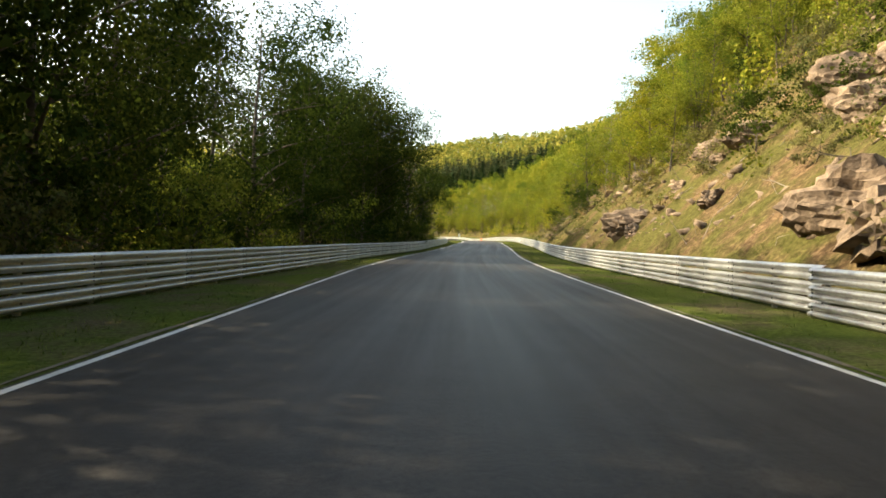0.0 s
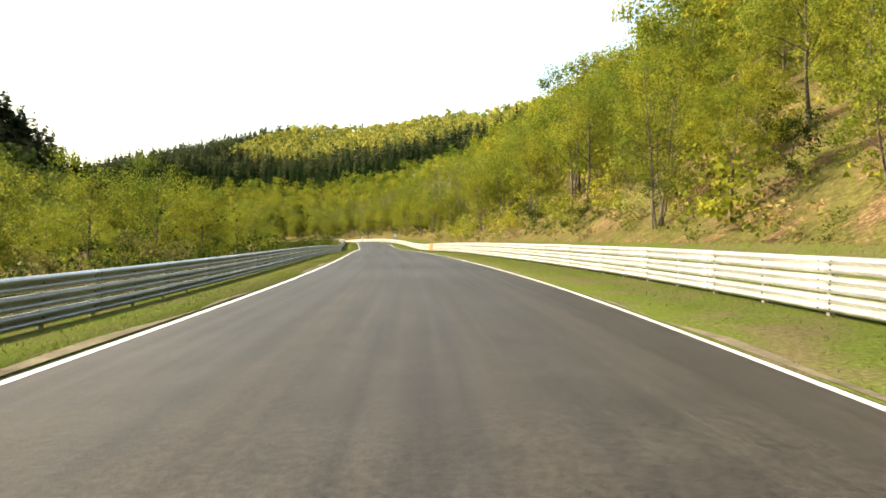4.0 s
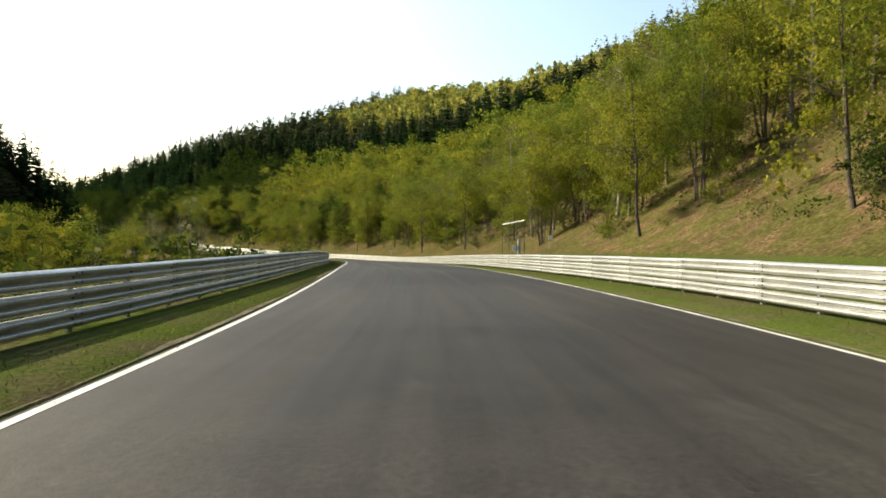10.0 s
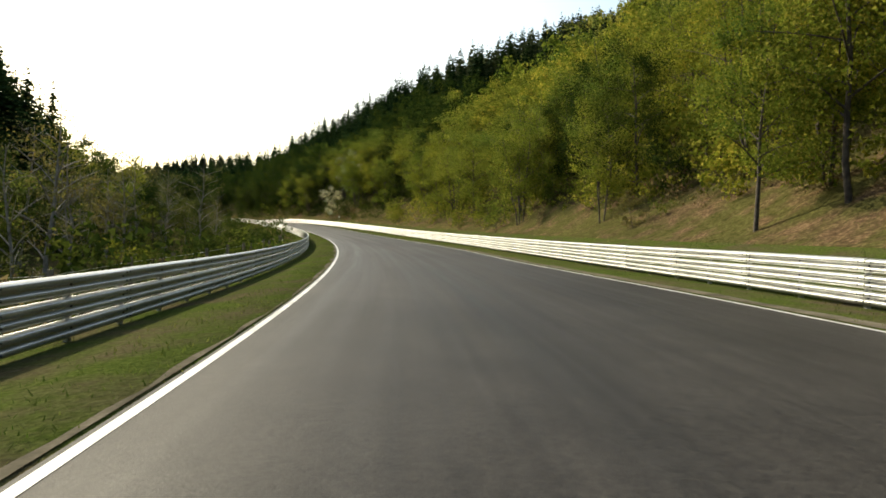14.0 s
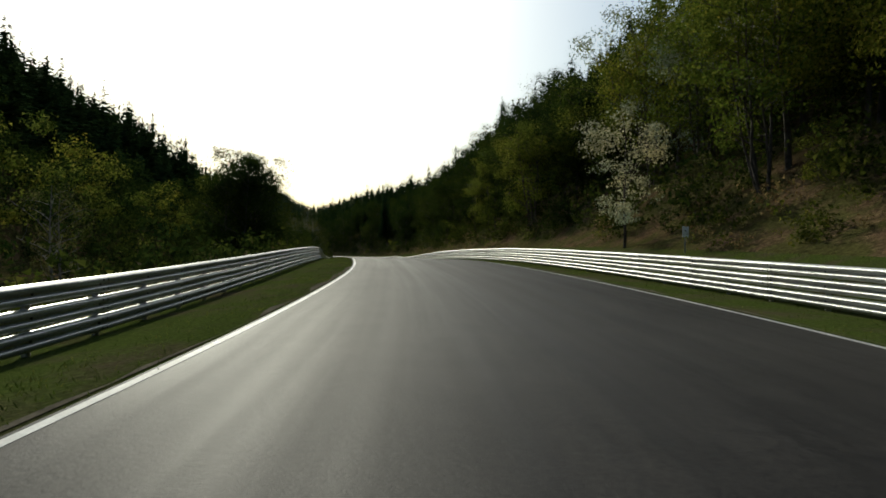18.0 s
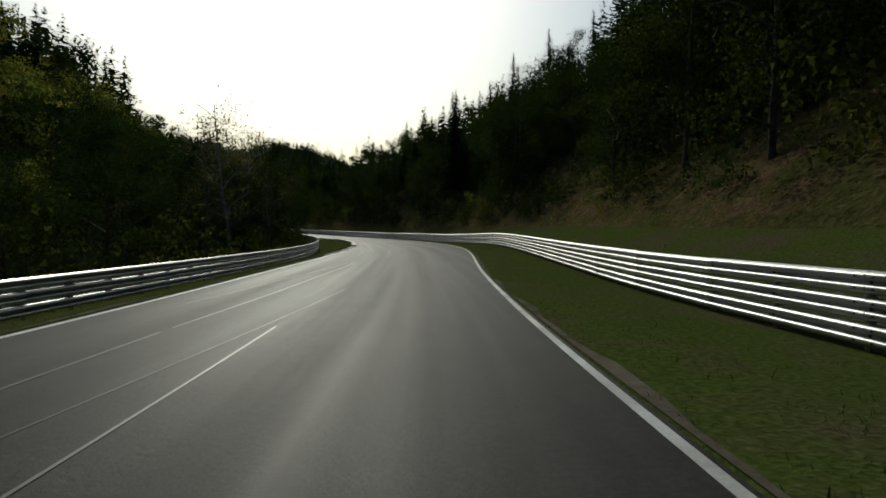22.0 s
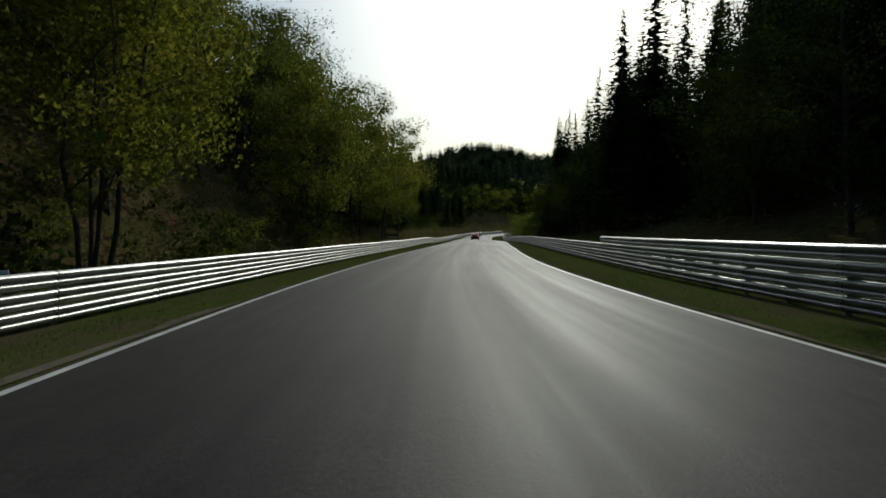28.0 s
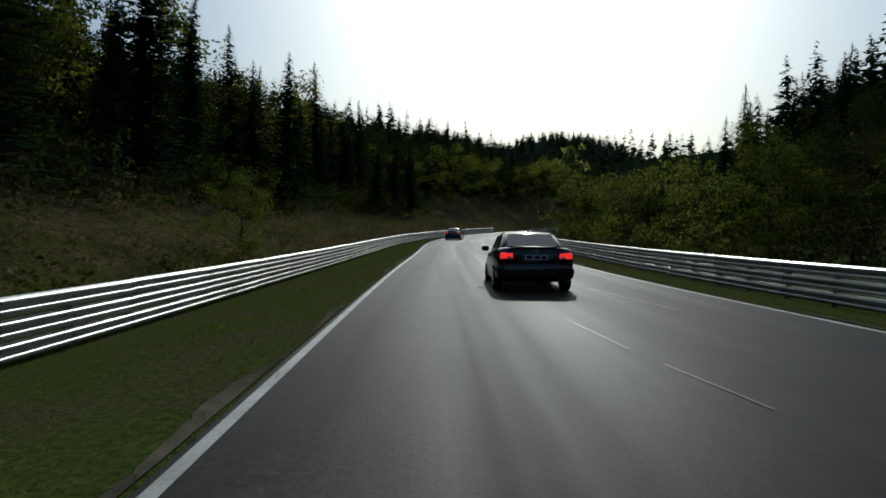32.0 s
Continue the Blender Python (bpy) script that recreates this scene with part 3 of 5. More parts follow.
def broadleaf(seed, height, spread, leaves, leaf, bare=0.35, limbs=11, lean=0.6, clumps=46, girth=0.012):
    """Trunk with limbs, and a ragged crown of leaves round the twig ends."""
    r = np.random.default_rng(seed)
    top = height * 0.93
    n = 7
    bend = np.cumsum(r.normal(size=(n, 2)) * lean * 0.16, axis=0)
    trunk = np.c_[bend - bend[0], np.linspace(-0.4, top, n)]
    rad = girth * height * np.linspace(1, 0.12, n) ** 0.9
    parts = [tube(trunk, rad, 7)]
    ends = [trunk[-1], trunk[-2]]
    for k in range(limbs):
        at = bare + (0.93 - bare) * (k + r.uniform(0, 0.8)) / limbs
        i = at * (n - 1)
        j = int(i)
        base = trunk[j] + (trunk[min(j + 1, n - 1)] - trunk[j]) * (i - j)
        ang = k * 2.4 + r.uniform(-0.5, 0.5)
        reach = spread * (1.08 - abs(at - 0.55) * 1.1) * r.uniform(0.75, 1.2)
        d = np.array([math.cos(ang), math.sin(ang), 0])
        up = reach * r.uniform(0.25, 0.85)
        p = [base, base + d * reach * 0.4 + (0, 0, up * 0.5), base + d * reach * 0.75 + (0, 0, up * 0.8), base + d * reach + (0, 0, up)]
        rr = girth * 0.45 * height * (1.15 - at) + 0.010
        parts.append(tube(p, [rr, rr * 0.7, rr * 0.45, rr * 0.15], 4))
        ends += [np.array(p[2]), np.array(p[3])]
        for q in range(3):
            w0 = np.array(p[1]) + (np.array(p[3]) - np.array(p[1])) * r.uniform(0.1, 0.9)
            w1 = w0 + r.normal(size=3) * (0.8, 0.8, 0.5) * spread * 0.28 + (0, 0, 0.4)
            parts.append(tube([w0, (w0 + w1) / 2 + r.normal(size=3) * 0.1, w1], [rr * 0.35, rr * 0.25, rr * 0.1], 3))
            ends.append(w1)
    ends = np.array(ends)
    pick = ends[r.integers(0, len(ends), clumps)] + r.normal(size=(clumps, 3)) * spread * 0.16
    each = r.dirichlet(np.ones(clumps) * 2.5) * leaves
    offs = [np.clip(r.normal(size=(max(int(m), 3), 3)), -1.35, 1.35) * (spread * 0.19, spread * 0.19, spread * 0.13) * r.uniform(0.6, 1.35) for m in each]
    c = np.vstack([p + o for p, o in zip(pick, offs)])
    out = np.vstack(offs) / (spread * 0.19)
    mid = np.array([0, 0, height * (0.45 + bare * 0.3)])
    out = out + 0.55 * (c - mid) / spread + (0, 0, 0.25)
    keep = c[:, 2] > height * bare * 0.75
    return join(parts), cards(c[keep], leaf, r, out[keep])


def coppice(seed, height, spread, leaves, leaf, stems=4, bare=0.34):
    """Several thin stems from one stool, leaning apart, under one crown."""
    r = np.random.default_rng(seed)
    wood, foliage = [], []
    for k in range(stems):
        h = height * r.uniform(0.78, 1.05)
        (tv, tf), (lv, lf) = broadleaf(seed * 7 + k, h, spread * r.uniform(0.6, 0.8), leaves // stems, leaf, bare, 8, 0.8, 36, 0.008)
        a = 2 * math.pi * k / stems + r.uniform(-0.5, 0.5)
        lean, o = r.uniform(0.06, 0.2), r.uniform(0.1, 0.45)
        for v, f, lot in ((tv, tf, wood), (lv, lf, foliage)):
            v = v.copy()
            v[:, 0] += math.cos(a) * (o + lean * v[:, 2])
            v[:, 1] += math.sin(a) * (o + lean * v[:, 2])
            lot.append((v, f))
    return join(wood), join(foliage)


def spruce(seed, height, spread, rings, per, leaf=0.3, fans=0):
    """Spruce: straight trunk, rings of drooping boughs set with needle fans."""
    r = np.random.default_rng(seed)
    t = tube(np.c_[np.zeros((4, 2)), np.linspace(-0.4, height, 4)], 0.010 * height * np.array([1, 0.7, 0.35, 0.03]), 6)
    cs, vs = [], []
    for k in range(rings):
        at0 = 0.10 + 0.88 * k / (rings - 1)
        for q in range(per):
            at = min(at0 + r.uniform(-0.55, 0.55) * 0.88 / rings, 0.995)
            reach = spread * (1 - at) ** 0.85 * r.uniform(0.72, 1.12) + 0.12
            a = r.uniform(0, 2 * math.pi)
            d = np.array([math.cos(a), math.sin(a), 0])
            side = np.array([-d[1], d[0], 0])
            m = fans or max(2, int(4 * reach / spread + 1.5))
            for i in range(m):
                f = (i + 0.4) / m
                p = d * reach * f + (0, 0, at * height - reach * 0.32 * f * f + r.normal() * 0.08)
                wd = leaf * (1.25 - 0.8 * f) * r.uniform(0.7, 1.3) * min(1.0, 0.18 + 1.6 * reach / spread)
                ln = reach / m * r.uniform(0.7, 1.0)
                dn = np.array([0, 0, -1.0]) * r.uniform(0.25, 0.75) * wd
                vs.append([p - d * ln * 0.4, p + side * wd + dn, p + d * ln * 0.9 + dn * 0.6, p - side * wd + dn])
    v = np.array(vs).reshape(-1, 3)
    return t, (v, np.arange(len(v)).reshape(-1, 4))


def thing_tree(name, label, category, group, geometry, bark, foliage, crown="crown"):
    (tv, tf), (lv, lf) = geometry
    ob = tagged(new(name), label, category, group)
    for part_name, v, f, mat in (("trunk", tv, tf, bark), (crown, lv, lf, foliage)):
        part = new(part_name, mesh_from(part_name, v, f, mat, part_name == "trunk"))
        part.parent = ob
    return ob


class Kind:
    """A kind of plant with several shapes; the first use of a shape is the original, later ones are copies."""

    def __init__(self, *makers):
        self.makers, self.made = makers, {}

    def put(self, s, u, size=1.0, pick=None, sink=0.05):
        k = int(rng.integers(0, len(self.makers))) if pick is None else pick
        p = place(s, u, -sink)
        tilt = (rng.uniform(-3, 3), rng.uniform(-3, 3), rng.uniform(0, 360))
        m = pose(float(p[0]), float(p[1]), float(p[2]), *tilt)
        if k not in self.made:
            ob = self.makers[k]()
            self.made[k] = ob
            ob.matrix_world = m
            ob.scale = (size,) * 3
            return ob
        ob = copy_thing(self.made[k], m)
        ob.scale = (size * rng.uniform(0.95, 1.05), size * rng.uniform(0.95, 1.05), size)
        return ob


def maker(*args):
    return lambda: thing_tree(*args[:4], args[4](), *args[5:])


BEECH = Kind(*[maker("beech_tree", "slender deciduous tree with fresh yellow-green spring leaves on the slope", "tree", "roadside deciduous trees",
                     (lambda k=k: broadleaf(20 + k, 11.5 + k * 0.9, 3.3 + 0.25 * k, 10500, 0.080, 0.20 + 0.08 * k, 14, 0.6, 90)), BARK, SPRING) for k in range(3)],
             *[maker("hazel_tree", "many-stemmed tree with fresh yellow-green spring leaves on the slope", "tree", "roadside deciduous trees",
                     (lambda k=k: coppice(30 + k, 11.5 + k, 4.2, 10500, 0.080, 4 + k, 0.24)), BARK, SPRING) for k in range(3)])
ALDER = Kind(*[maker("alder_tree", "tall dark green leafy tree beside the guard rail", "tree", "dark leafy trees",
                     (lambda k=k: broadleaf(40 + k, 12.5 + k, 3.4 + 0.3 * k, 13000, 0.078, 0.10, 15, 0.6, 110)), BARK, DEEP) for k in range(3)])
SLIM = Kind(*[maker("bare_tree", "thin pale-barked tree with few opening buds", "tree", "budding trees",
                    (lambda k=k: broadleaf(60 + k, 11.5 + k, 2.4, 1100, 0.075, 0.25, 16, 0.9, 70)), BARK_PALE, BUD) for k in range(3)])
CHERRY = Kind(*[maker("wild_cherry", "wild cherry tree in white blossom on the hillside", "tree", "cherry trees",
                      (lambda k=k: broadleaf(80 + k, 10.5 + k, 3.0, 3600, 0.10, 0.2, 13, 0.6, 60)), BARK, BLOSSOM) for k in range(2)])
SPRUCE = Kind(*[maker("spruce_tree", "dark green spruce with drooping boughs", "tree", "spruces",
                      (lambda k=k: spruce(100 + k, 19 + 2 * k, 4.1, 44, 11, 0.36)), BARK, NEEDLES) for k in range(3)])
BUSH = Kind(*[maker("bush", "leafy green bush at the edge of the woods", "bush", "bushes",
                    (lambda k=k: broadleaf(120 + k, 3.0, 1.5, 1900, 0.062, 0.05, 9, 1.2, 34)), BARK, (SPRING, DEEP, BUD)[k]) for k in range(3)])


def rail_u(s, side):
    return float(table(STATIONS, s, 4 if side > 0 else 3))


def belt(kind, s0, s1, side, near, far, count, sizes=(0.85, 1.15), gap=2.2):
    """Scatter a kind along a side of the road, near to far metres behind the rail, no two closer than gap."""
    done = []
    for _ in range(count * 6):
        if len(done) >= count:
            break
        s, w = rng.uniform(s0, s1), rng.uniform(near, far)
        if all((s - a) ** 2 + (w - b3) ** 2 > gap * gap for a, b3 in done):
            done.append((s, w))
            kind.put(s, rail_u(s, side) + side * w, rng.uniform(*sizes))


# left: tall trees close behind the rail at the start, then an open valley floor with bushes
belt(ALDER, -24, 84, -1, 2.5, 13, 44, (0.95, 1.35), 2.4)
belt(ALDER, 86, 106, -1, 5, 13, 7, (0.85, 1.1), 2.6)
belt(SLIM, 78, 106, -1, 2.5, 9, 8, (0.9, 1.2), 2.2)
belt(BUSH, -20, 100, -1, 1.2, 5, 40, (0.7, 1.3), 1.4)
belt(BUSH, 100, 640, -1, 5, 22, 60, (0.6, 1.2))
belt(BEECH, 130, 420, -1, 20, 50, 26, (0.55, 0.85), 4)
belt(SLIM, 330, 590, -1, 9, 26, 30, (0.4, 0.65), 3)
belt(ALDER, 430, 590, -1, 12, 36, 30, (0.42, 0.68), 3.2)
belt(ALDER, 619, 631, -1, 7, 13, 6, (1.1, 1.25), 2.4)
belt(ALDER, 634, 712, -1, 5, 26, 26, (0.5, 0.75), 2.8)
belt(ALDER, 716, 765, -1, 6, 26, 20, (0.75, 1.0), 2.8)
belt(ALDER, 765, 790, -1, 6, 26, 10, (0.5, 0.7), 2.8)
belt(SLIM, 714, 765, -1, 5, 12, 16, (0.95, 1.25), 2.4)
belt(BEECH, 150, 215, -1, 12, 24, 13, (0.6, 0.85), 3)
belt(BEECH, 215, 330, -1, 18, 42, 20, (0.55, 0.8), 3.5)
belt(SLIM, 440, 525, -1, 11, 30, 30, (0.7, 1.0), 2.2)
belt(ALDER, 785, 822, -1, 4, 18, 16, (0.5, 0.72), 2.6)
belt(ALDER, 822, 862, -1, 3.5, 18, 18, (0.8, 1.1), 2.6)
belt(BEECH, 862, 905, -1, 4.5, 18, 12, (1.0, 1.3), 4)
for s, w, size, pick in ((906, 6.2, 1.35, 0), (916, 7.6, 1.5, 0), (925, 6.0, 1.45, 1), (936, 7.4, 1.6, 0), (947, 6.2, 1.5, 1), (958, 7.2, 1.6, 0), (968, 6.4, 1.5, 1), (979, 7.4, 1.35, 0)):
    BEECH.put(s, rail_u(s, -1) - w, size, pick)
belt(BEECH, 905, 985, -1, 12, 18, 12, (1.3, 1.6), 4)
belt(ALDER, 930, 1010, -1, 9, 20, 14, (0.6, 0.9), 3)
belt(SPRUCE, 930, 1090, -1, 9, 30, 48, (0.55, 0.85), 2.8)
belt(BUSH, 780, 925, -1, 2.5, 6, 22, (0.35, 0.7))
belt(BUSH, 728, 780, -1, 1.2, 4, 22, (0.35, 0.7), 1.3)
# right: bank and hillside
belt(BEECH, 42, 150, 1, 5.5, 16, 46, (0.38, 0.72), 2.2)
belt(BEECH, 12, 60, 1, 10, 20, 14, (0.5, 0.75), 2.6)
belt(BUSH, 20, 130, 1, 3.5, 12, 40, (0.5, 1.1), 1.6)
belt(BEECH, 0, 150, 1, 12, 28, 54, (0.6, 0.95), 2.8)
belt(SLIM, 10, 110, 1, 6, 14, 10, (0.5, 0.8), 3)
belt(BEECH, 150, 640, 1, 7.0, 22, 130, (0.7, 1.05), 2.8)
belt(BEECH, 255, 520, 1, 5.5, 11, 48, (0.6, 0.95), 2.6)
belt(SLIM, 250, 420, 1, 7.5, 18, 44, (0.8, 1.15), 1.8)
belt(ALDER, 400, 690, 1, 8.5, 20, 22, (0.7, 1.0), 3)
belt(BEECH, 540, 600, 1, 8, 18, 10, (0.9, 1.2), 3)
belt(ALDER, 640, 800, 1, 6, 20, 40, (0.7, 1.05), 2.8)
belt(ALDER, 600, 705, 1, 7.5, 22, 40, (0.75, 1.1), 2.6)
belt(SPRUCE, 640, 790, 1, 9, 28, 30, (0.7, 0.95), 3)
belt(SPRUCE, 790, 895, 1, 10, 28, 20, (0.45, 0.65), 3)
belt(SPRUCE, 868, 928, 1, 9, 30, 24, (0.8, 1.05), 2.8)
belt(ALDER, 868, 960, 1, 6, 24, 26, (0.8, 1.1), 2.8)
belt(SPRUCE, 925, 960, 1, 9, 30, 18, (0.85, 1.1), 2.8)
belt(ALDER, 966, 984, 1, 7, 16, 8, (0.5, 0.66), 2.6)
belt(ALDER, 984, 1012, 1, 7, 18, 9, (0.4, 0.55), 2.6)
belt(SPRUCE, 1020, 1085, 1, 14, 34, 16, (0.5, 0.75), 3)
SLIM.put(866, rail_u(866, 1) + 24, 1.5)
belt(SPRUCE, 895, 958, 1, 6, 16, 16, (0.8, 0.98), 2.8)
belt(ALDER, 800, 945, 1, 3.0, 12, 32, (0.5, 0.8), 2.4)
belt(BUSH, 100, 960, 1, 5.5, 10, 60, (0.4, 1.0))
belt(BUSH, 940, 1090, 1, 4, 20, 36, (0.9, 1.8), 2.4)
BEECH.put(999, rail_u(999, -1) - 1.7, 0.36, 0)
BEECH.put(1002, rail_u(1002, 1) + 5, 0.52, 0)
BEECH.put(265, rail_u(265, 1) + 7.5, 0.85, 4)
for s, w, size in ((101, 3.0, 0.95), (96, 2.6, 0.8), (738, 4.5, 0.9), (745, 3.5, 0.8), (752, 3.2, 0.85), (760, 3.0, 0.8), (768, 3.4, 0.75)):
    ALDER.put(s, rail_u(s, -1) - w, size)
for s, w, size in ((104, 2.4, 0.9), (757, 2.6, 0.95), (764, 2.2, 0.9)):
    SLIM.put(s, rail_u(s, -1) - w, size)
for s, w, size in ((1004, 3.5, 1.3), (1012, 4.5, 1.6), (1021, 4, 1.7), (1032, 4.5, 1.9), (1045, 5, 2.0)):
    BUSH.put(s, rail_u(s, 1) + w, size, 0)
for s, w in ((955, 8.5), (960, 7.5), (964, 9.0), (950, 7.0)):
    SPRUCE.put(s, rail_u(s, 1) + w, 0.92)
CHERRY.put(576, rail_u(576, 1) + 4.5, 0.74)
BEECH.put(291, rail_u(291, 1) + 8, 0.9, 0)
BEECH.put(302, rail_u(302, 1) + 6.5, 1.0, 4)
for s, w in ((366, 40), (372, 46), (380, 38), (296, 17), (283, 18), (584, 12), (590, 15), (577, 14)):
    CHERRY.put(s, rail_u(s, 1) + w, rng.uniform(0.8, 1.1))


def far_wood(name, label, mat, trees, shapes):
    """Distant trees of one kind joined to one mesh; trees: rows of x, y, z, size."""
    vs, fs, n = [], [], 0
    for x, y, z, size in trees:
        v, f = shapes[int(rng.integers(0, len(shapes)))]
        a = rng.uniform(0, 6.283)
        c, s = math.cos(a) * size, math.sin(a) * size
        m = np.array([[c, -s, 0], [s, c, 0], [0, 0, size * rng.uniform(0.88, 1.12)]])
        vs.append(v @ m.T + (x, y, z))
        fs.append(f + n)
        n += len(v)
    ob = new(name, mesh_from(name, np.vstack(vs), np.vstack(fs), mat))
    return tagged(ob, label, "woods", kind="stuff")


def far_broad(seed, leaves, leaf, height=12.0, spread=3.9):
    return broadleaf(seed, height, spread, leaves, leaf, 0.06, 7, 0.6, 30)[1]


def far_spruce(seed, rings, per, leaf, fans=0):
    v, f = spruce(seed, 15.5, 4.3, rings, per, leaf, fans)[1]
    return v, f


NEAR_B = [far_broad(190 + k, 1750, 0.155) for k in range(4)]
MID_B = [far_broad(200 + k, 560, 0.34) for k in range(5)]
LOW_B = [far_broad(220 + k, 130, 0.85) for k in range(5)]
TINY_B = [far_broad(225 + k, 45, 1.6, 12.0, 4.6) for k in range(4)]
MID_S = [far_spruce(240 + k, 16, 7, 0.75, 2) for k in range(4)]
LOW_S = [far_spruce(260 + k, 11, 7, 1.3, 1) for k in range(4)]
TINY_S = [far_spruce(270 + k, 7, 5, 1.9, 1) for k in range(4)]
SHRUB = [far_broad(280 + k, 240, 0.11, 2.4, 1.5) for k in range(5)]
SCRUB = [far_broad(290 + k, 110, 0.085, 0.8, 1.1) for k in range(5)]


def plant_far():
    lots = {k: [] for k in ("mb", "lb", "ms", "ls", "dk", "tb", "ts", "sh", "sd", "br", "nb", "nd", "sg")}
    step = 5.4
    for s in np.arange(S_MIN + 4, S_MAX - 4, step):
        for side, reach in ((1, 218), (-1, 143)):
            w = 9.0 if side > 0 and s > 985 else 19.0
            while w < reach:
                ss, ww = s + rng.uniform(-2.4, 2.4), w + rng.uniform(-2.4, 2.4)
                w += step + (w > 60) * 1.2 + (w > 120) * 1.8
                open_valley = side < 0 and ww < float(table(LAND, ss, 5)) - 4 and ss > 95
                if open_valley and rng.uniform() < (0.72 if ww < 60 else 0.3):
                    continue
                u = rail_u(ss, side) + side * ww
                p = place(ss, u, -0.3)
                n = wobble(p[0], p[1], 70, 1.5)
                if side > 0:
                    dark = (ss > 330 and 52 < ww + 10 * n < 112) or (ss > 620 and ww > 24 + 6 * n)
                else:
                    dark = (ss > 485 and ww > 36 + 5 * n) or (760 < ss < 870 and ww > 22) or (ss > 900 and ww > 27)
                size = rng.uniform(0.62, 1.2)
                key = ("ms" if ww < 75 else "ls") if dark else ("mb" if ww < 62 else "lb")
                if key == "mb" and ((side < 0 and rng.uniform() < (0.2 if ss < 440 else 0.6)) or (side > 0 and ss > 560)):
                    key = "dk"
                if open_valley:
                    size *= 0.62
                if side > 0 and ss > 980 and ww < 30:
                    size *= 0.42
                if ww < 38 and key in ("mb", "dk"):
                    key = "nb" if key == "mb" else "nd"
                lots[key].append((*p, size))
    # undergrowth under the roadside trees
    for s in np.arange(-40, 1090, 1.6):
        for side in (-1, 1):
            near, far = (5.5, 30) if side > 0 else (2.5, 16)
            if side > 0 and s < 100:
                near = 9
            if side > 0 and s > 930:
                near = 4
            if side > 0 and 250 < s < 480:
                near = 8
            if side < 0 and s > 925:
                near = 9
            for _ in range(1 if side > 0 and 250 < s < 400 else 5 if side > 0 and 400 < s < 930 else 3 if side > 0 else 2):
                ww = near + (far - near) * rng.uniform(0, 1) ** 1.3
                p = place(s, rail_u(s, side) + side * ww, -0.15)
                lots["sh" if (side > 0 and s < 540) else "sd"].append((*p, rng.uniform(0.5, 1.25) * (1.5 if side > 0 and 340 < s < 640 and ww > 10 else 1.0)))
            for _ in range(4):
                ww = rng.uniform(1.0 if (side > 0 and s < 100) or (side < 0 and s > 925) else near - 1.2, far * 0.7)
                p = place(s, rail_u(s, side) + side * ww, -0.05)
                lots["br" if rng.uniform() < 0.6 else "sg"].append((*p, rng.uniform(0.35, 1.0)))
    xs, ys, z = FAR_GRID
    for i in range(1, len(xs) - 2):
        for j in range(1, len(ys) - 2):
            d = np.min((PL[::10, 0] - xs[i]) ** 2 + (PL[::10, 1] - ys[j]) ** 2)
            if (110 if xs[i] < -640 else 175) ** 2 < d < (1000 if xs[i] < -850 and abs(ys[j] - 800) < 420 else 620) ** 2 and xs[i] < 60:
                for _ in range(14 if xs[i] < -850 else 10 if d < 330 ** 2 else 4):
                    fx, fy = rng.uniform(0, 1, 2)
                    zz = (z[i, j] * (1 - fx) + z[i + 1, j] * fx) * (1 - fy) + (z[i, j + 1] * (1 - fx) + z[i + 1, j + 1] * fx) * fy
                    lots["ts" if xs[i] < -850 or wobble(xs[i], ys[j], 200, 4) > -0.3 else "tb"].append((xs[i] + 40 * fx, ys[j] + 40 * fy, zz - 0.5, rng.uniform(0.9, 1.35)))
    far_wood("deciduous_woods", "young spring-green deciduous woods on the valley slope", SPRING, lots["mb"], MID_B)
    far_wood("deciduous_woods", "spring-green trees behind the roadside trees", SPRING, lots["nb"], NEAR_B)
    far_wood("leafy_woods", "dark green leafy trees behind the roadside trees", DEEP, lots["nd"], NEAR_B)
    # upper and farthest woods take the paler leaf colour that includes haze
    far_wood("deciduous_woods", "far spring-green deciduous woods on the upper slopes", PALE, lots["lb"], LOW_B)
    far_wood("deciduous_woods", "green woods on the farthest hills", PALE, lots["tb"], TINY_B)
    far_wood("leafy_woods", "darker green leafy woods across the valley", DEEP, lots["dk"], MID_B)
    far_wood("spruce_woods", "dark spruce plantation on the hillside", NEEDLES, lots["ms"], MID_S)
    # far spruces wear the needle colour with haze mixed in
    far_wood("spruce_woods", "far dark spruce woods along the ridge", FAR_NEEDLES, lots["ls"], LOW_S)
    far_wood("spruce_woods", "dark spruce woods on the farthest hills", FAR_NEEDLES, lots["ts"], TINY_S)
    far_wood("undergrowth", "spring-green shrubs under the hillside trees", SPRING, lots["sh"], SHRUB)
    far_wood("undergrowth", "dark green shrubs at the edge of the woods", DEEP, lots["sd"], SHRUB)
    far_wood("undergrowth", "dry brown brambles and dead leaves on the banks", BRAMBLE, lots["br"], SCRUB)
    far_wood("undergrowth", "low green weeds on the banks", GRASS, lots["sg"], SCRUB)


plant_far()


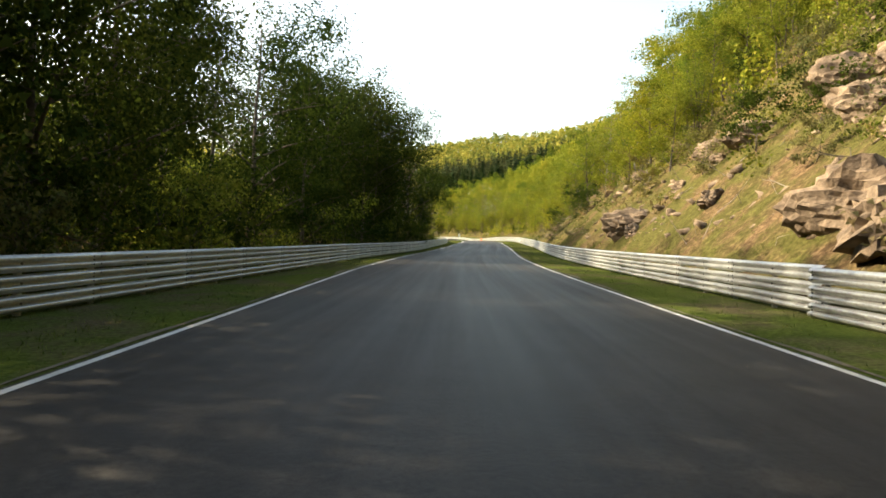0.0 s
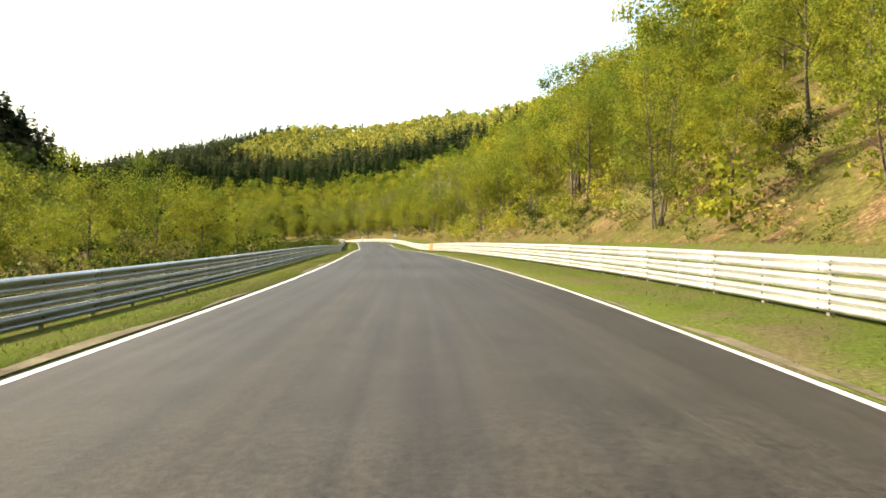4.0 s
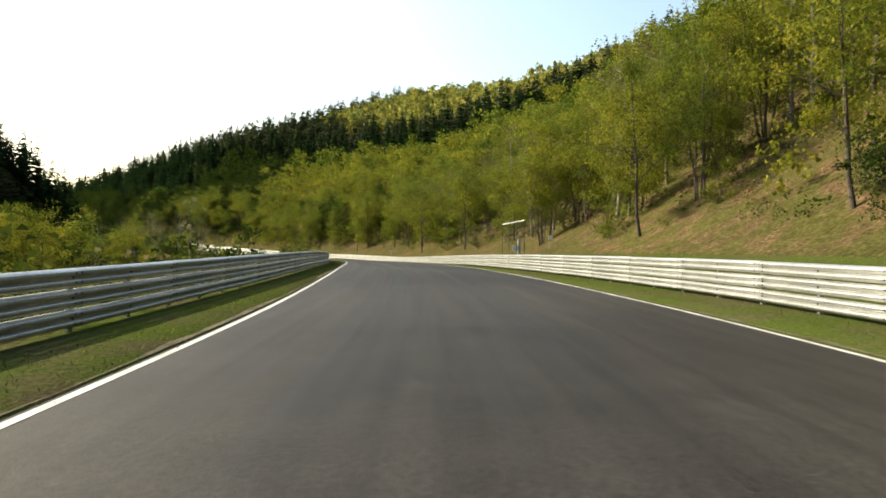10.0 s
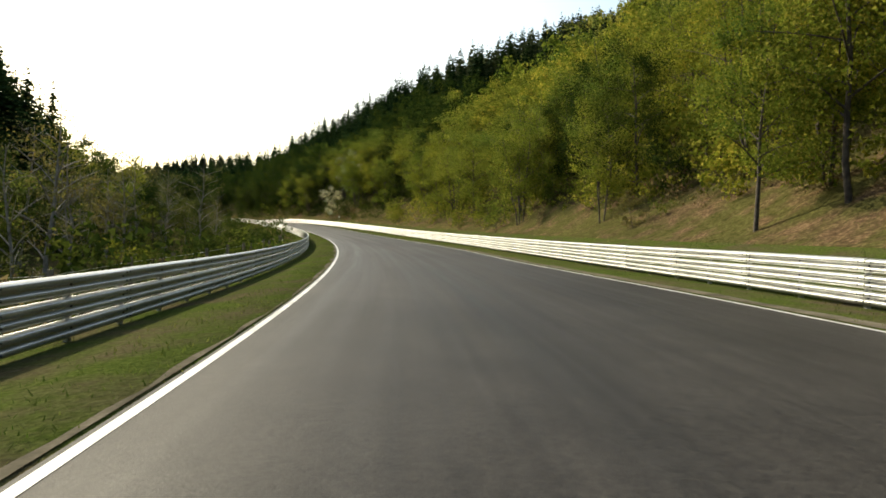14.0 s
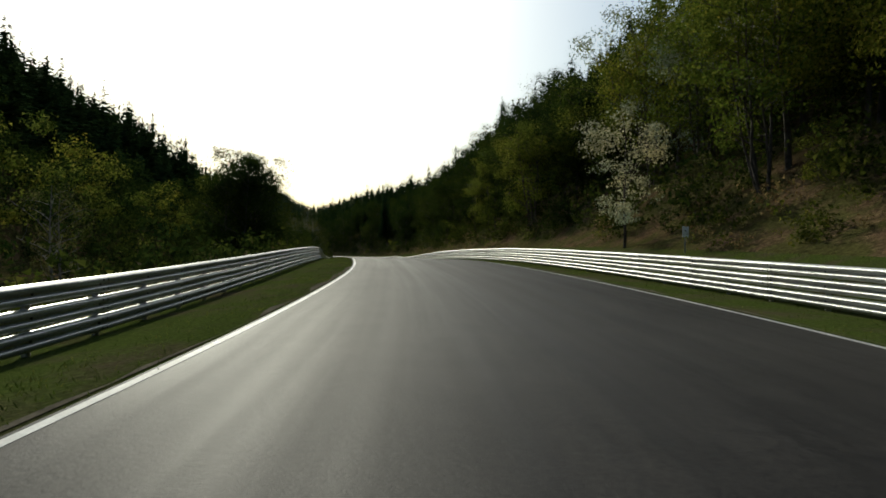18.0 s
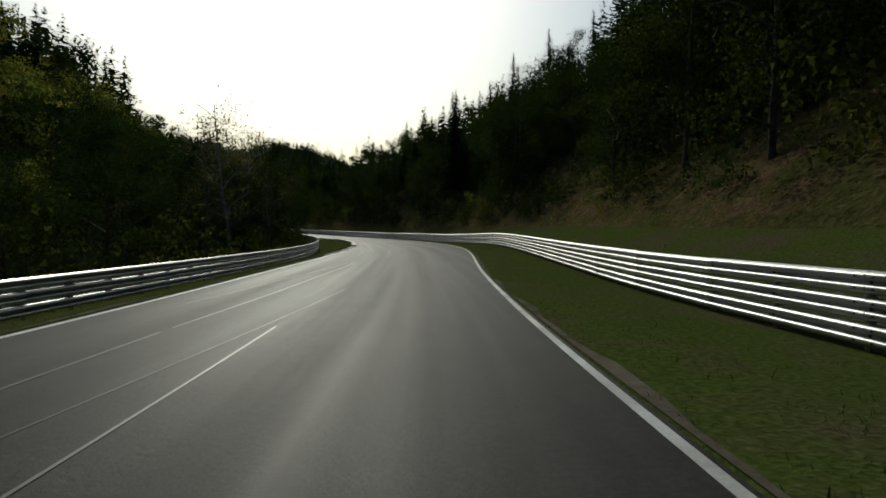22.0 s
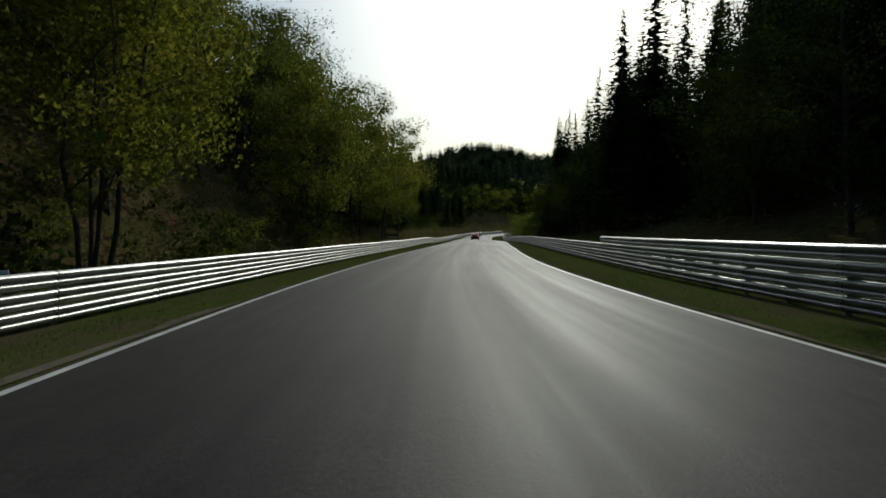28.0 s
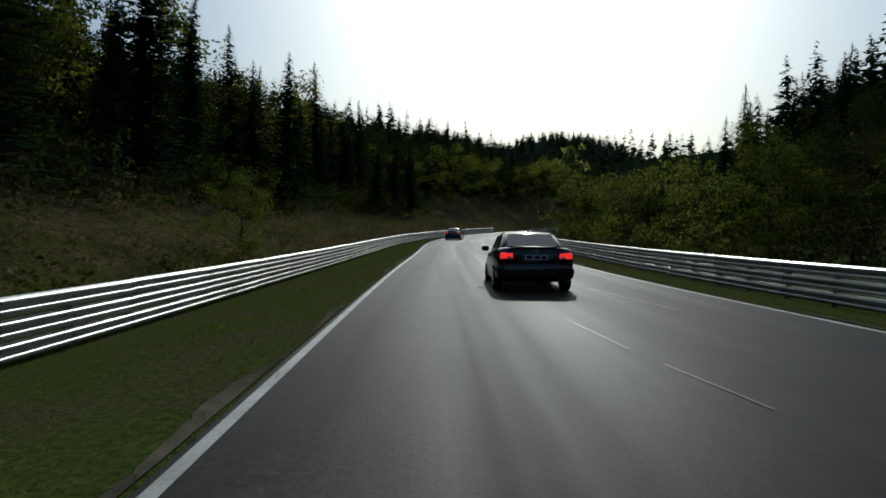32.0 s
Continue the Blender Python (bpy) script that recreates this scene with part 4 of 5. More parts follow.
# ---- grass on the verges ----
def grass():
    n = 300000
    s = rng.uniform(-20, 1030, n)
    side = rng.choice([-1, 1], n)
    line = np.where(side > 0, table(STATIONS, s, 2), -table(STATIONS, s, 1)) + 0.05
    rail = np.where(side > 0, table(STATIONS, s, 4), -table(STATIONS, s, 3)) + np.where(side > 0, 6.5, 1.5)
    u = side * (line + (rail - line) * rng.uniform(0, 1, n))
    keep = wobble(s, u, 2.4) + rng.uniform(-0.6, 0.9, n) > -0.25
    s, u = s[keep], u[keep]
    p = place(s, u, -0.01)
    n = len(p)
    high = rng.uniform(0.025, 0.075, n) * (1 + 0.9 * (np.abs(u) > 7))
    vs = []
    for _ in range(2):
        a = rng.uniform(0, 6.283, n)
        d = np.stack([np.cos(a), np.sin(a), 0 * a], -1)
        w = np.stack([-np.sin(a), np.cos(a), 0 * a], -1) * rng.uniform(0.004, 0.010, n)[:, None]
        o = rng.normal(size=(n, 3)) * (0.07, 0.07, 0)
        vs.append(np.stack([p + o - w, p + o + w, p + o + d * (high * 0.9)[:, None] + np.stack([0 * a, 0 * a, high], -1)], 1))
    v = np.concatenate(vs).reshape(-1, 3)
    return tagged(new("grass", mesh_from("grass", v, np.arange(len(v)).reshape(-1, 3), GRASS)), "short olive-green grass on the road verges", "grass", kind="stuff")


grass()


def rocks():
    """Broken slate on the steep bank."""
    base = bmesh.new()
    bmesh.ops.create_icosphere(base, subdivisions=1, radius=1)
    v0 = np.array([q.co[:] for q in base.verts])
    f0 = np.array([[q.index for q in f.verts] for f in base.faces])
    base.free()
    vs, fs, n = [], [], 0
    for _ in range(1500):
        s, w = rng.uniform(-30, 95), 2.0 + 16 * rng.uniform(0, 1) ** 1.4
        if wobble(s, w, 11, 2) < -0.15:
            continue
        p = place(s, rail_u(s, 1) + w, -0.08)
        size = 0.05 + 0.30 * rng.uniform() ** 3
        v = v0 * (1 + rng.normal(size=(len(v0), 1)) * 0.34) * (size * 1.4, size * 0.8, size * 0.55)
        m = np.array(Euler(rng.uniform(-0.6, 0.6, 3)).to_matrix())
        vs.append(v @ m.T + p)
        fs.append(f0 + n)
        n += len(v)
    return tagged(new("rocks", mesh_from("rocks", np.vstack(vs), np.vstack(fs), ROCK)), "broken brown slate on the steep cut bank", "rocks", kind="stuff")


rocks()


def outcrop(s, w, size, seed):
    """A craggy slab of layered slate standing out of the bank."""
    bm = bmesh.new()
    bmesh.ops.create_icosphere(bm, subdivisions=4, radius=1)
    off = Vector((seed * 3.7, seed * 1.9, seed * 5.3))
    for v in bm.verts:
        p = v.co.copy()
        lay = p.z * 3.2 + p.x * 1.4 + noise.noise(p * 1.2 + off) * 0.8
        step = abs(lay - math.floor(lay) - 0.5) * 2
        v.co = p * (1 + 0.34 * noise.noise(p * 1.3 + off) + 0.16 * step + 0.14 * noise.cell(p * 2.6 + off) + 0.08 * noise.noise(p * 6 + off))
        v.co.x, v.co.y, v.co.z = v.co.x * size * 0.7, v.co.y * size * 1.25, v.co.z * size * 0.8
    me = bpy.data.meshes.new("rock_outcrop")
    bm.to_mesh(me)
    bm.free()
    me.materials.append(ROCK)
    ob = stand_at("rock_outcrop", me, s, rail_u(s, 1) + w, -0.28 * size)
    ob.rotation_euler = (0.2 * math.sin(seed), -0.5 + 0.2 * math.cos(seed * 2), float(seed))
    return tagged(ob, "craggy brown slate outcrop jutting from the steep bank", "rock", "slate outcrops")


def stand_at(name, me, s, u, lift):
    ob = new(name, me)
    ob.location = place(s, u, lift)
    return ob


for k in range(26):
    outcrop(4 + 34 * rng.uniform(), 2.2 + 7.5 * rng.uniform(), rng.uniform(0.5, 1.5), k)
for k in range(8):
    outcrop(40 + 50 * rng.uniform(), 3 + 6 * rng.uniform(), rng.uniform(0.35, 0.8), 40 + k)


def brushwood(label, s0, s1, side, near, far, count):
    """Fallen sticks and dead stems lying over a bank."""
    lot = []
    for _ in range(count):
        s, w = rng.uniform(s0, s1), rng.uniform(near, far)
        a = place(s, rail_u(s, side) + side * w, 0.05)
        d = rng.normal(size=3) * (1, 1, 0.5)
        d *= rng.uniform(0.5, 2.2) / np.linalg.norm(d)
        d[2] = abs(d[2]) * 0.8 + 0.1
        r = rng.uniform(0.006, 0.022)
        lot.append(tube([a, a + d * 0.5 + rng.normal(size=3) * 0.08, a + d], [r, r * 0.8, r * 0.3], 3))
    v, f = join(lot)
    return tagged(new("brushwood", mesh_from("brushwood", v, f, BARK_PALE)), label, "brushwood", kind="stuff")


brushwood("dead sticks and dry stems on the steep cut bank", -20, 110, 1, 1.5, 15, 900)
brushwood("cut sticks and brambles on the wooded bank", 935, 1060, -1, 1.2, 10, 900)


# ---- guard rails ----
def w_beam(steel):
    """One 4 m steel beam of W section set along +x, its face towards -y, with the bolt heads that hold it to the posts."""
    prof = [(0.004, 0.0), (0.016, 0.006), (0.030, 0.014), (0.076, 0.040), (0.083, 0.050), (0.083, 0.090), (0.076, 0.100), (0.014, 0.126), (0.004, 0.136)]
    prof = [(d, z * 1.053) for d, z in prof]
    prof += [(d, 0.30 - z) for d, z in prof[::-1]]
    n = len(prof)
    v = [(x, -y, z) for x in (-2.03, 2.03) for y, z in prof] + [(x, -y + 0.006, z) for x in (-2.03, 2.03) for y, z in prof]
    f = []
    for j in range(n - 1):
        f.append((j, n + j, n + j + 1, j + 1))
        f.append((2 * n + j, 2 * n + j + 1, 3 * n + j + 1, 3 * n + j))
    f += [(0, 2 * n, 3 * n, n), (n - 1, 2 * n - 1, 4 * n - 1, 3 * n - 1)]
    heads = 0
    for x, z, out, r in ((-2.0, 0.15, 0.006, 0.028), (0.0, 0.15, 0.006, 0.028), (-1.88, 0.226, 0.084, 0.018), (-1.88, 0.074, 0.084, 0.018), (1.88, 0.226, 0.084, 0.018), (1.88, 0.074, 0.084, 0.018)):
        b = len(v)
        v += [(x + r * math.cos(a), -out - d, z + r * math.sin(a)) for d in (0.0, 0.016) for a in (0.4, 1.97, 3.54, 5.11)]
        f += [(b + 4, b + 5, b + 6, b + 7)] + [(b + q, b + (q + 1) % 4, b + 4 + (q + 1) % 4, b + 4 + q) for q in range(4)]
        heads += 5
    me = mesh_from("beam", v, f, steel)
    me.materials.append(DARK_METAL)
    me.polygons.foreach_set("material_index", np.r_[np.zeros(len(f) - heads, np.int32), np.ones(heads, np.int32)])
    return me


def post_mesh():
    """Sigma-shaped steel post."""
    prof = [(-0.05, 0.0), (0.05, 0.0), (0.05, 0.012), (-0.038, 0.012), (-0.038, 0.068), (0.05, 0.068), (0.05, 0.08), (-0.05, 0.08)]
    n = len(prof)
    v = [(x, y + 0.01, z) for z in (-0.35, 0.98) for x, y in prof]
    f = [(j, (j + 1) % n, n + (j + 1) % n, n + j) for j in range(n)]
    return mesh_from("post", v, f, STEEL)


BEAM, BEAM_ORANGE, POST = w_beam(STEEL), w_beam(ORANGE), post_mesh()


def guard_rail(side, s0, s1, rows=3):
    label = "three-row galvanised steel guard rail on posts along the grass verge"
    a = place(s0, rail_u(s0, side))
    ob = tagged(new("guard_rail"), label, "guard rail", "guard rails")
    ob.location = a
    for s in np.arange(s0 + 2, s1, 4.0):
        p0, p1 = (Vector(place(q, rail_u(q, side))) for q in (s - 2, s + 2))
        d = (p1 - p0).normalized()
        x = d if side < 0 else -d
        z = Vector((0, 0, 1))
        y = z.cross(x).normalized()
        z2 = x.cross(y)
        m = Matrix((x, y, z2)).transposed().to_4x4()
        mid = (p0 + p1) / 2 - Vector(a)
        # the first lengths stand a little before the rest
        step = y * (-0.22) - Vector((0, 0, 0.05)) if side > 0 and s < 12 else Vector((0, 0, 0))
        for k in range(rows + (side > 0 and 846 < s < 883)):
            bm = new("beam", BEAM_ORANGE if side > 0 and 205 < s < 209 else BEAM)
            bm.parent = ob
            bm.matrix_local = Matrix.Translation(mid + Vector((rng.uniform(-1, 1) * 0.004, 0, 0.06 + 0.335 * k + rng.uniform(-1, 1) * 0.006)) + step) @ m
        for q in (-2.0, 0.0):
            pm = new("post", POST)
            pm.parent = ob
            pm.matrix_local = Matrix.Translation(mid + d * q) @ m
    return ob


for k in range(-1, 11):
    for side in (-1, 1):
        guard_rail(side, k * 100 if k >= 0 else -40, (k + 1) * 100)


# ---- small things along the road ----
def box(bm, size, at, rot=None, bevel=0.0):
    """A bevelled block in a bmesh."""
    m = Matrix.Translation(at) @ (rot.to_matrix().to_4x4() if rot else Matrix()) @ Matrix.Diagonal((*size, 1))
    made = bmesh.ops.create_cube(bm, size=1.0, matrix=m)["verts"]
    if bevel:
        edges = list({e for v in made for e in v.link_edges})
        bmesh.ops.bevel(bm, geom=edges, offset=bevel, segments=1, affect="EDGES")


def rod(bm, a, b3, r, sides=8):
    a, b3 = Vector(a), Vector(b3)
    d = b3 - a
    m = Matrix.Translation((a + b3) / 2) @ d.to_track_quat("Z", "Y").to_matrix().to_4x4()
    bmesh.ops.create_cone(bm, cap_ends=True, segments=sides, radius1=r, radius2=r, depth=d.length, matrix=m)


def part(name, bm, mat, parent, label="", smooth_shade=False):
    me = bpy.data.meshes.new(name)
    bm.normal_update()
    bm.to_mesh(me)
    bm.free()
    me.materials.append(mat)
    if smooth_shade:
        for f in me.polygons:
            f.use_smooth = True
    ob = new(name, me)
    ob.parent = parent
    return tagged(ob, label)


def blocks(*rows):
    bm = bmesh.new()
    for size, at, bev in rows:
        box(bm, size, at, None, bev)
    return bm


def rods(*rows):
    bm = bmesh.new()
    for a, b3, r in rows:
        rod(bm, a, b3, r)
    return bm


def stand(name, label, category, s, u, turn=0.0, lift=0.0, group=""):
    """An empty on the ground at a station, its x across the road to the right and its y along it."""
    p = place(s, u, lift)
    t = Vector((float(np.interp(s, ST, TG[:, 0])), float(np.interp(s, ST, TG[:, 1])), 0))
    ob = tagged(new(name), label, category, group)
    ob.matrix_world = Matrix.Translation(p) @ Matrix.Rotation(math.atan2(t.y, t.x) - math.pi / 2 + radians(turn), 4, "Z")
    return ob


def words(text, size, at, mat, parent, name="lettering"):
    """Flat letters that face back along the road."""
    cu = bpy.data.curves.new(name, "FONT")
    cu.body, cu.size, cu.align_x, cu.align_y, cu.extrude = text, size, "CENTER", "CENTER", 0.002
    tmp = bpy.data.objects.new(name, cu)
    scene.collection.objects.link(tmp)
    me = bpy.data.meshes.new_from_object(tmp.evaluated_get(bpy.context.evaluated_depsgraph_get()))
    bpy.data.objects.remove(tmp)
    me.materials.append(mat)
    ob = new(name, me)
    ob.parent = parent
    ob.matrix_local = Matrix.Translation(at) @ Matrix.Rotation(radians(90), 4, "X")
    return ob


def kilometre_sign():
    ob = stand("kilometre_sign", "white kilometre board reading 11 km behind the guard rail", "sign", 288.0, rail_u(288.0, 1) + 0.75, -26)
    g = float(land(288.0, rail_u(288.0, 1) + 0.75))
    top = 2.62 - g
    board = part("board", blocks(((0.78, 0.03, 1.24), (0, 0, top - 0.62), 0.008)), SIGN_WHITE, ob)
    part("rim", blocks(((0.82, 0.025, 0.03), (0, 0.012, top + 0.005), 0), ((0.82, 0.025, 0.03), (0, 0.012, top - 1.245), 0), ((0.03, 0.025, 1.28), (-0.40, 0.012, top - 0.62), 0), ((0.03, 0.025, 1.28), (0.40, 0.012, top - 0.62), 0)), DARK_METAL, board)
    words("11", 0.50, (0, -0.022, top - 0.30), SIGN_BLACK, board)
    words("km", 0.26, (0, -0.022, top - 0.66), SIGN_BLACK, board)
    part("blue_panel", blocks(((0.38, 0.012, 0.30), (-0.17, -0.018, top - 1.02), 0)), SIGN_BLUE, board)
    part("tan_panel", blocks(((0.24, 0.012, 0.30), (0.21, -0.018, top - 1.02), 0)), SIGN_TAN, board)
    part("post", rods(((0, 0.05, -0.4), (0, 0.05, top - 0.1), 0.04)), STEEL, ob)


kilometre_sign()


def marshal_cage():
    s = 352.0
    u = rail_u(s, 1) + 2.0
    ob = stand("marshal_enclosure", "wire mesh marshal enclosure with steel posts on the bank", "fence", s, u)
    posts = [(-0.1, 3.0), (0.0, 1.0), (0.1, -1.1), (0.2, -3.0)]
    for x, y in posts:
        part("post", rods(((x, y, -0.6), (x, y, 3.5), 0.028)), DARK_METAL, ob)
    part("top_rail", rods(((-0.1, 3.0, 3.45), (0.2, -3.0, 3.5), 0.03)), SIGN_WHITE, ob, "white top rail")
    for k in range(14):
        z = 0.15 + 0.24 * k
        part("wire", rods(((-0.1, 3.0, z), (0.2, -3.0, z + 0.03), 0.004)), DARK_METAL, ob)
    for k in range(8):
        y = 2.6 - 0.75 * k
        part("wire", rods(((0.05, y, 0.0), (0.05, y, 3.45), 0.004)), DARK_METAL, ob)
    part("notice", blocks(((0.5, 0.02, 0.42), (0.05, -0.9, 1.3), 0.005)), SIGN_WHITE, ob, "blank white notice board")
    st = stand("concrete_post", "short pale concrete post inside the wire enclosure", "post", 353.6, rail_u(353.6, 1) + 3.0)
    part("shaft", blocks(((0.24, 0.24, 1.9), (0, 0, 0.75), 0.02)), CONCRETE, st)
    part("cap", blocks(((0.28, 0.28, 0.06), (0, 0, 1.72), 0.01)), CONCRETE, st)


marshal_cage()


def board_sign(name, label, s, u, width, height, low, bars, turn=0, back=SIGN_WHITE, bar_mat=SIGN_BLACK):
    """A board on two posts with bars where writing cannot be read."""
    ob = stand(name, label, "sign", s, u, turn)
    board = part("board", blocks(((width, 0.03, height), (0, 0, low + height / 2), 0.006)), back, ob)
    for x, z, w, h in bars:
        part("bar", blocks(((w * width, 0.008, h * height), (x * width, -0.021, low + z * height), 0)), bar_mat, board)
    for x in ((-width * 0.35, width * 0.35) if width > 0.8 else (0,)):
        part("post", rods(((x, 0.04, -0.5), (x, 0.04, low + height * 0.9), 0.03)), STEEL, ob)
    return ob


board_sign("marker_board", "small white marker board with dark characters", 863.2, rail_u(863.2, -1) - 0.5, 0.40, 0.34, 0.74, [(-0.25, 0.5, 0.1, 0.6), (0.02, 0.5, 0.22, 0.6), (0.3, 0.5, 0.2, 0.6)])
board_sign("notice_board", "wide pale blue notice board on the wooded bank", 944, rail_u(944, -1) - 4.4, 2.5, 0.95, -0.2, [(-0.05, 0.72, 0.8, 0.1), (0.0, 0.48, 0.86, 0.14), (-0.18, 0.24, 0.5, 0.1), (0.36, 0.2, 0.14, 0.12)], 12, SIGN_WHITE, SIGN_BLUE)
board_sign("advert_board", "dark advertising board with a pale lettering strip above the notice", 944.6, rail_u(944.6, -1) - 4.5, 2.5, 0.85, 0.85, [(0.2, 0.4, 0.6, 0.22)], 12, SIGN_BLACK, CONCRETE)
board_sign("marker_board", "small white marker board at the foot of the woods", 420, rail_u(420, 1) + 4.2, 0.4, 0.4, 1.2, [(0, 0.5, 0.4, 0.3)])
board_sign("marker_board", "small white marker board on a post beside the slope", 352.5, rail_u(352.5, 1) + 5.5, 0.35, 0.35, 0.9, [])
board_sign("marker_board", "small pale marker board on the grassy slope", 568, rail_u(568, 1) + 4.0, 0.3, 0.5, 0.7, [])


def fence():
    ob = stand("wire_fence", "weathered wooden fence posts with wire along the meadow edge", "fence", 372, rail_u(372, -1) - 2.6)
    inv = ob.matrix_world.inverted()
    last = None
    for s in np.arange(372, 520, 4.2):
        ss = s + rng.uniform(-0.3, 0.3)
        base = inv @ Vector(place(ss, rail_u(ss, -1) - 2.6 + rng.uniform(-0.15, 0.15), -0.3))
        top = base + Vector((rng.uniform(-0.08, 0.08), rng.uniform(-0.08, 0.08), rng.uniform(1.75, 2.15)))
        bm = bmesh.new()
        rod(bm, base, top, rng.uniform(0.06, 0.085), 7)
        part("post", bm, WOOD, ob)
        if last:
            for k in (0.45, 0.68, 0.92):
                part("wire", rods((last[0].lerp(last[1], k), base.lerp(top, k), 0.005)), STEEL, ob)
        last = (base, top)


fence()


# ---- kerb, apron and marks on the asphalt ----
KERB_RED = {5, 6, 7, 8, 19, 20, 21, 22, 33, 34, 35, 36, 42, 43}


def kerb():
    ob = stand("kerb", "raised red and white painted concrete kerb at the inside of the bend", "kerb", 720, float(table(STATIONS, 720, 1)))
    inv = ob.matrix_world.inverted()
    for k in range(78):
        s0 = 720.5 + k * 0.37
        q = []
        for s in (s0 + 0.004, s0 + 0.366):
            x0, x1 = float(table(STATIONS, s, 1)) - 0.05, float(table(STATIONS, s, 1)) - 0.62
            for u, z in ((x0, -0.02), (x0, 0.03), (x0 - 0.26, 0.10), (x1, 0.14), (x1, -0.06)):
                x, y, zz = along(s, u)
                q.append(inv @ Vector((float(x), float(y), float(zz) + z)))
        f = [(i, i + 1, i + 6, i + 5) for i in range(4)] + [(4, 3, 2, 1, 0), (5, 6, 7, 8, 9), (0, 5, 9, 4)]
        me = bpy.data.meshes.new("kerb_block")
        me.from_pydata(q, [], f)
        me.materials.append(PAINT_RED if k in KERB_RED else PAINT)
        blk = new("kerb_block", me)
        blk.parent = ob


kerb()


def drain():
    """Cast-iron gully grate at the foot of the kerb."""
    u = float(table(STATIONS, 733, 1)) + 0.09
    p = along(733, u)
    ob = stand("drain_grate", "rusty cast-iron drain grate at the foot of the kerb", "grate", 733, u)
    ob.location = (float(p[0]), float(p[1]), float(p[2]) + 0.006)
    part("frame", blocks(((0.02, 0.80, 0.02), (-0.12, 0, 0), 0.003), ((0.02, 0.80, 0.02), (0.12, 0, 0), 0.003), ((0.22, 0.03, 0.02), (0, -0.385, 0), 0.003), ((0.22, 0.03, 0.02), (0, 0.385, 0), 0.003)), DARK_METAL, ob)
    for k in range(9):
        part("bar", blocks(((0.22, 0.035, 0.016), (0, -0.32 + 0.08 * k, 0.001), 0.003)), RUST, ob)


drain()


def gutter():
    """A strip of grey concrete along the foot of the kerb."""
    s = np.arange(712, 750, 0.7)
    line = table(STATIONS, s, 1)
    ob = new("gutter", ribbon("gutter", s, [line - 0.03, line + 0.17], CONCRETE, 0.004))
    ob.parent = road
    return tagged(ob, "grey concrete gutter along the kerb")


gutter()


def strip(name, label, s0, s1, u0, u1, width, mat, lift=0.006, wave=0.0):
    """A thin painted or sealed line on the asphalt, under the road as its part."""
    s = np.arange(s0, s1, 0.8)
    k = (s - s0) / (s1 - s0)
    c = u0 + (u1 - u0) * k + wave * np.sin(s * 0.17 + u0)
    ob = new(name, ribbon(name, s, [c - width / 2, c + width / 2], mat, lift))
    ob.parent = road
    return tagged(ob, label)


def shoulder(side, s0, s1):
    """Trodden earth and grit between the edge line and the grass, with a ragged outer edge."""
    s = np.arange(s0, s1, 0.7)
    line = table(STATIONS, s, 1 if side < 0 else 2)
    w = 0.05 + 0.14 * wobble(s, s * 0, 7, 4) + 0.12 * wobble(s, s * 0, 1.7, 2) + rng.uniform(-0.04, 0.04, len(s))
    w = np.clip(w + 0.35 * (side > 0) * smooth(s, 395, 425) * (1 - smooth(s, 470, 500)), 0.01, 1.0)
    us = [line + side * 0.05, line + side * (0.05 + w * 0.5), line + side * (0.05 + w)]
    us = us if side > 0 else us[::-1]
    ob = new("shoulder", ribbon("shoulder", s, us, SOIL, lambda a, b3: land(a, b3) + 0.012))
    ob.parent = road
    return tagged(ob, "worn earth and grit beside the edge line")


for side, s0, s1 in ((-1, -30, 716), (-1, 752, 1080), (1, -30, 1080)):
    shoulder(side, s0, s1)
strip("apron", "pale worn strip beside the edge line", 384, 412, -4.12, -4.0, 0.42, SOIL, lambda a, b3: land(a, b3) + 0.02)
strip("apron", "grey concrete strip beside the edge line", 700, 719, -4.75, -3.95, 0.3, CONCRETE, lambda a, b3: land(a, b3) + 0.02)
for s0, s1, u0, u1, w in ((655, 673, -3.1, -3.05, 0.035), (673, 693, -3.05, -2.45, 0.03), (676, 694, -4.0, -2.5, 0.02), (664, 680, -2.5, -1.4, 0.015), (583, 606, -2.2, -2.3, 0.022), (637, 654, -0.75, -1.22, 0.03), (654, 674, -1.22, -1.75, 0.03), (642, 643.6, -1.5, -1.1, 0.03), (737, 748, 1.55, 2.45, 0.025), (930, 950, 1.0, 0.6, 0.02), (924, 936, -0.78, -0.66, 0.02)):
    strip("seam", "pale glossy seam on the asphalt", s0, s1, u0, u1, w, SEAM, 0.006, 0.05)
for s0, s1, u0, u1, w in ((772, 812, -0.6, -0.4, 0.03), (590, 640, 0.4, 0.1, 0.03), (470, 520, 0.6, 0.5, 0.03)):
    strip("seam", "dark tar seam on the asphalt", s0, s1, u0, u1, w, TAR, 0.006, 0.08)
for s0, s1, u0, u1, w in ((986.4, 991, 1.85, 1.2, 0.03), (982.6, 985.4, -0.22, -0.46, 0.03), (980.2, 982.2, 0.12, -0.18, 0.03), (338.0, 340.4, 1.0, 1.4, 0.10), (340.2, 341.4, 1.3, 0.7, 0.09), (341, 342.2, 0.8, 2.2, 0.08), (337, 339.4, 3.0, 3.5, 0.10)):
    strip("paint_mark", "faded paint mark on the asphalt", s0, s1, u0, u1, w, PAINT_YELLOW if s0 < 400 else SEAM, 0.007)


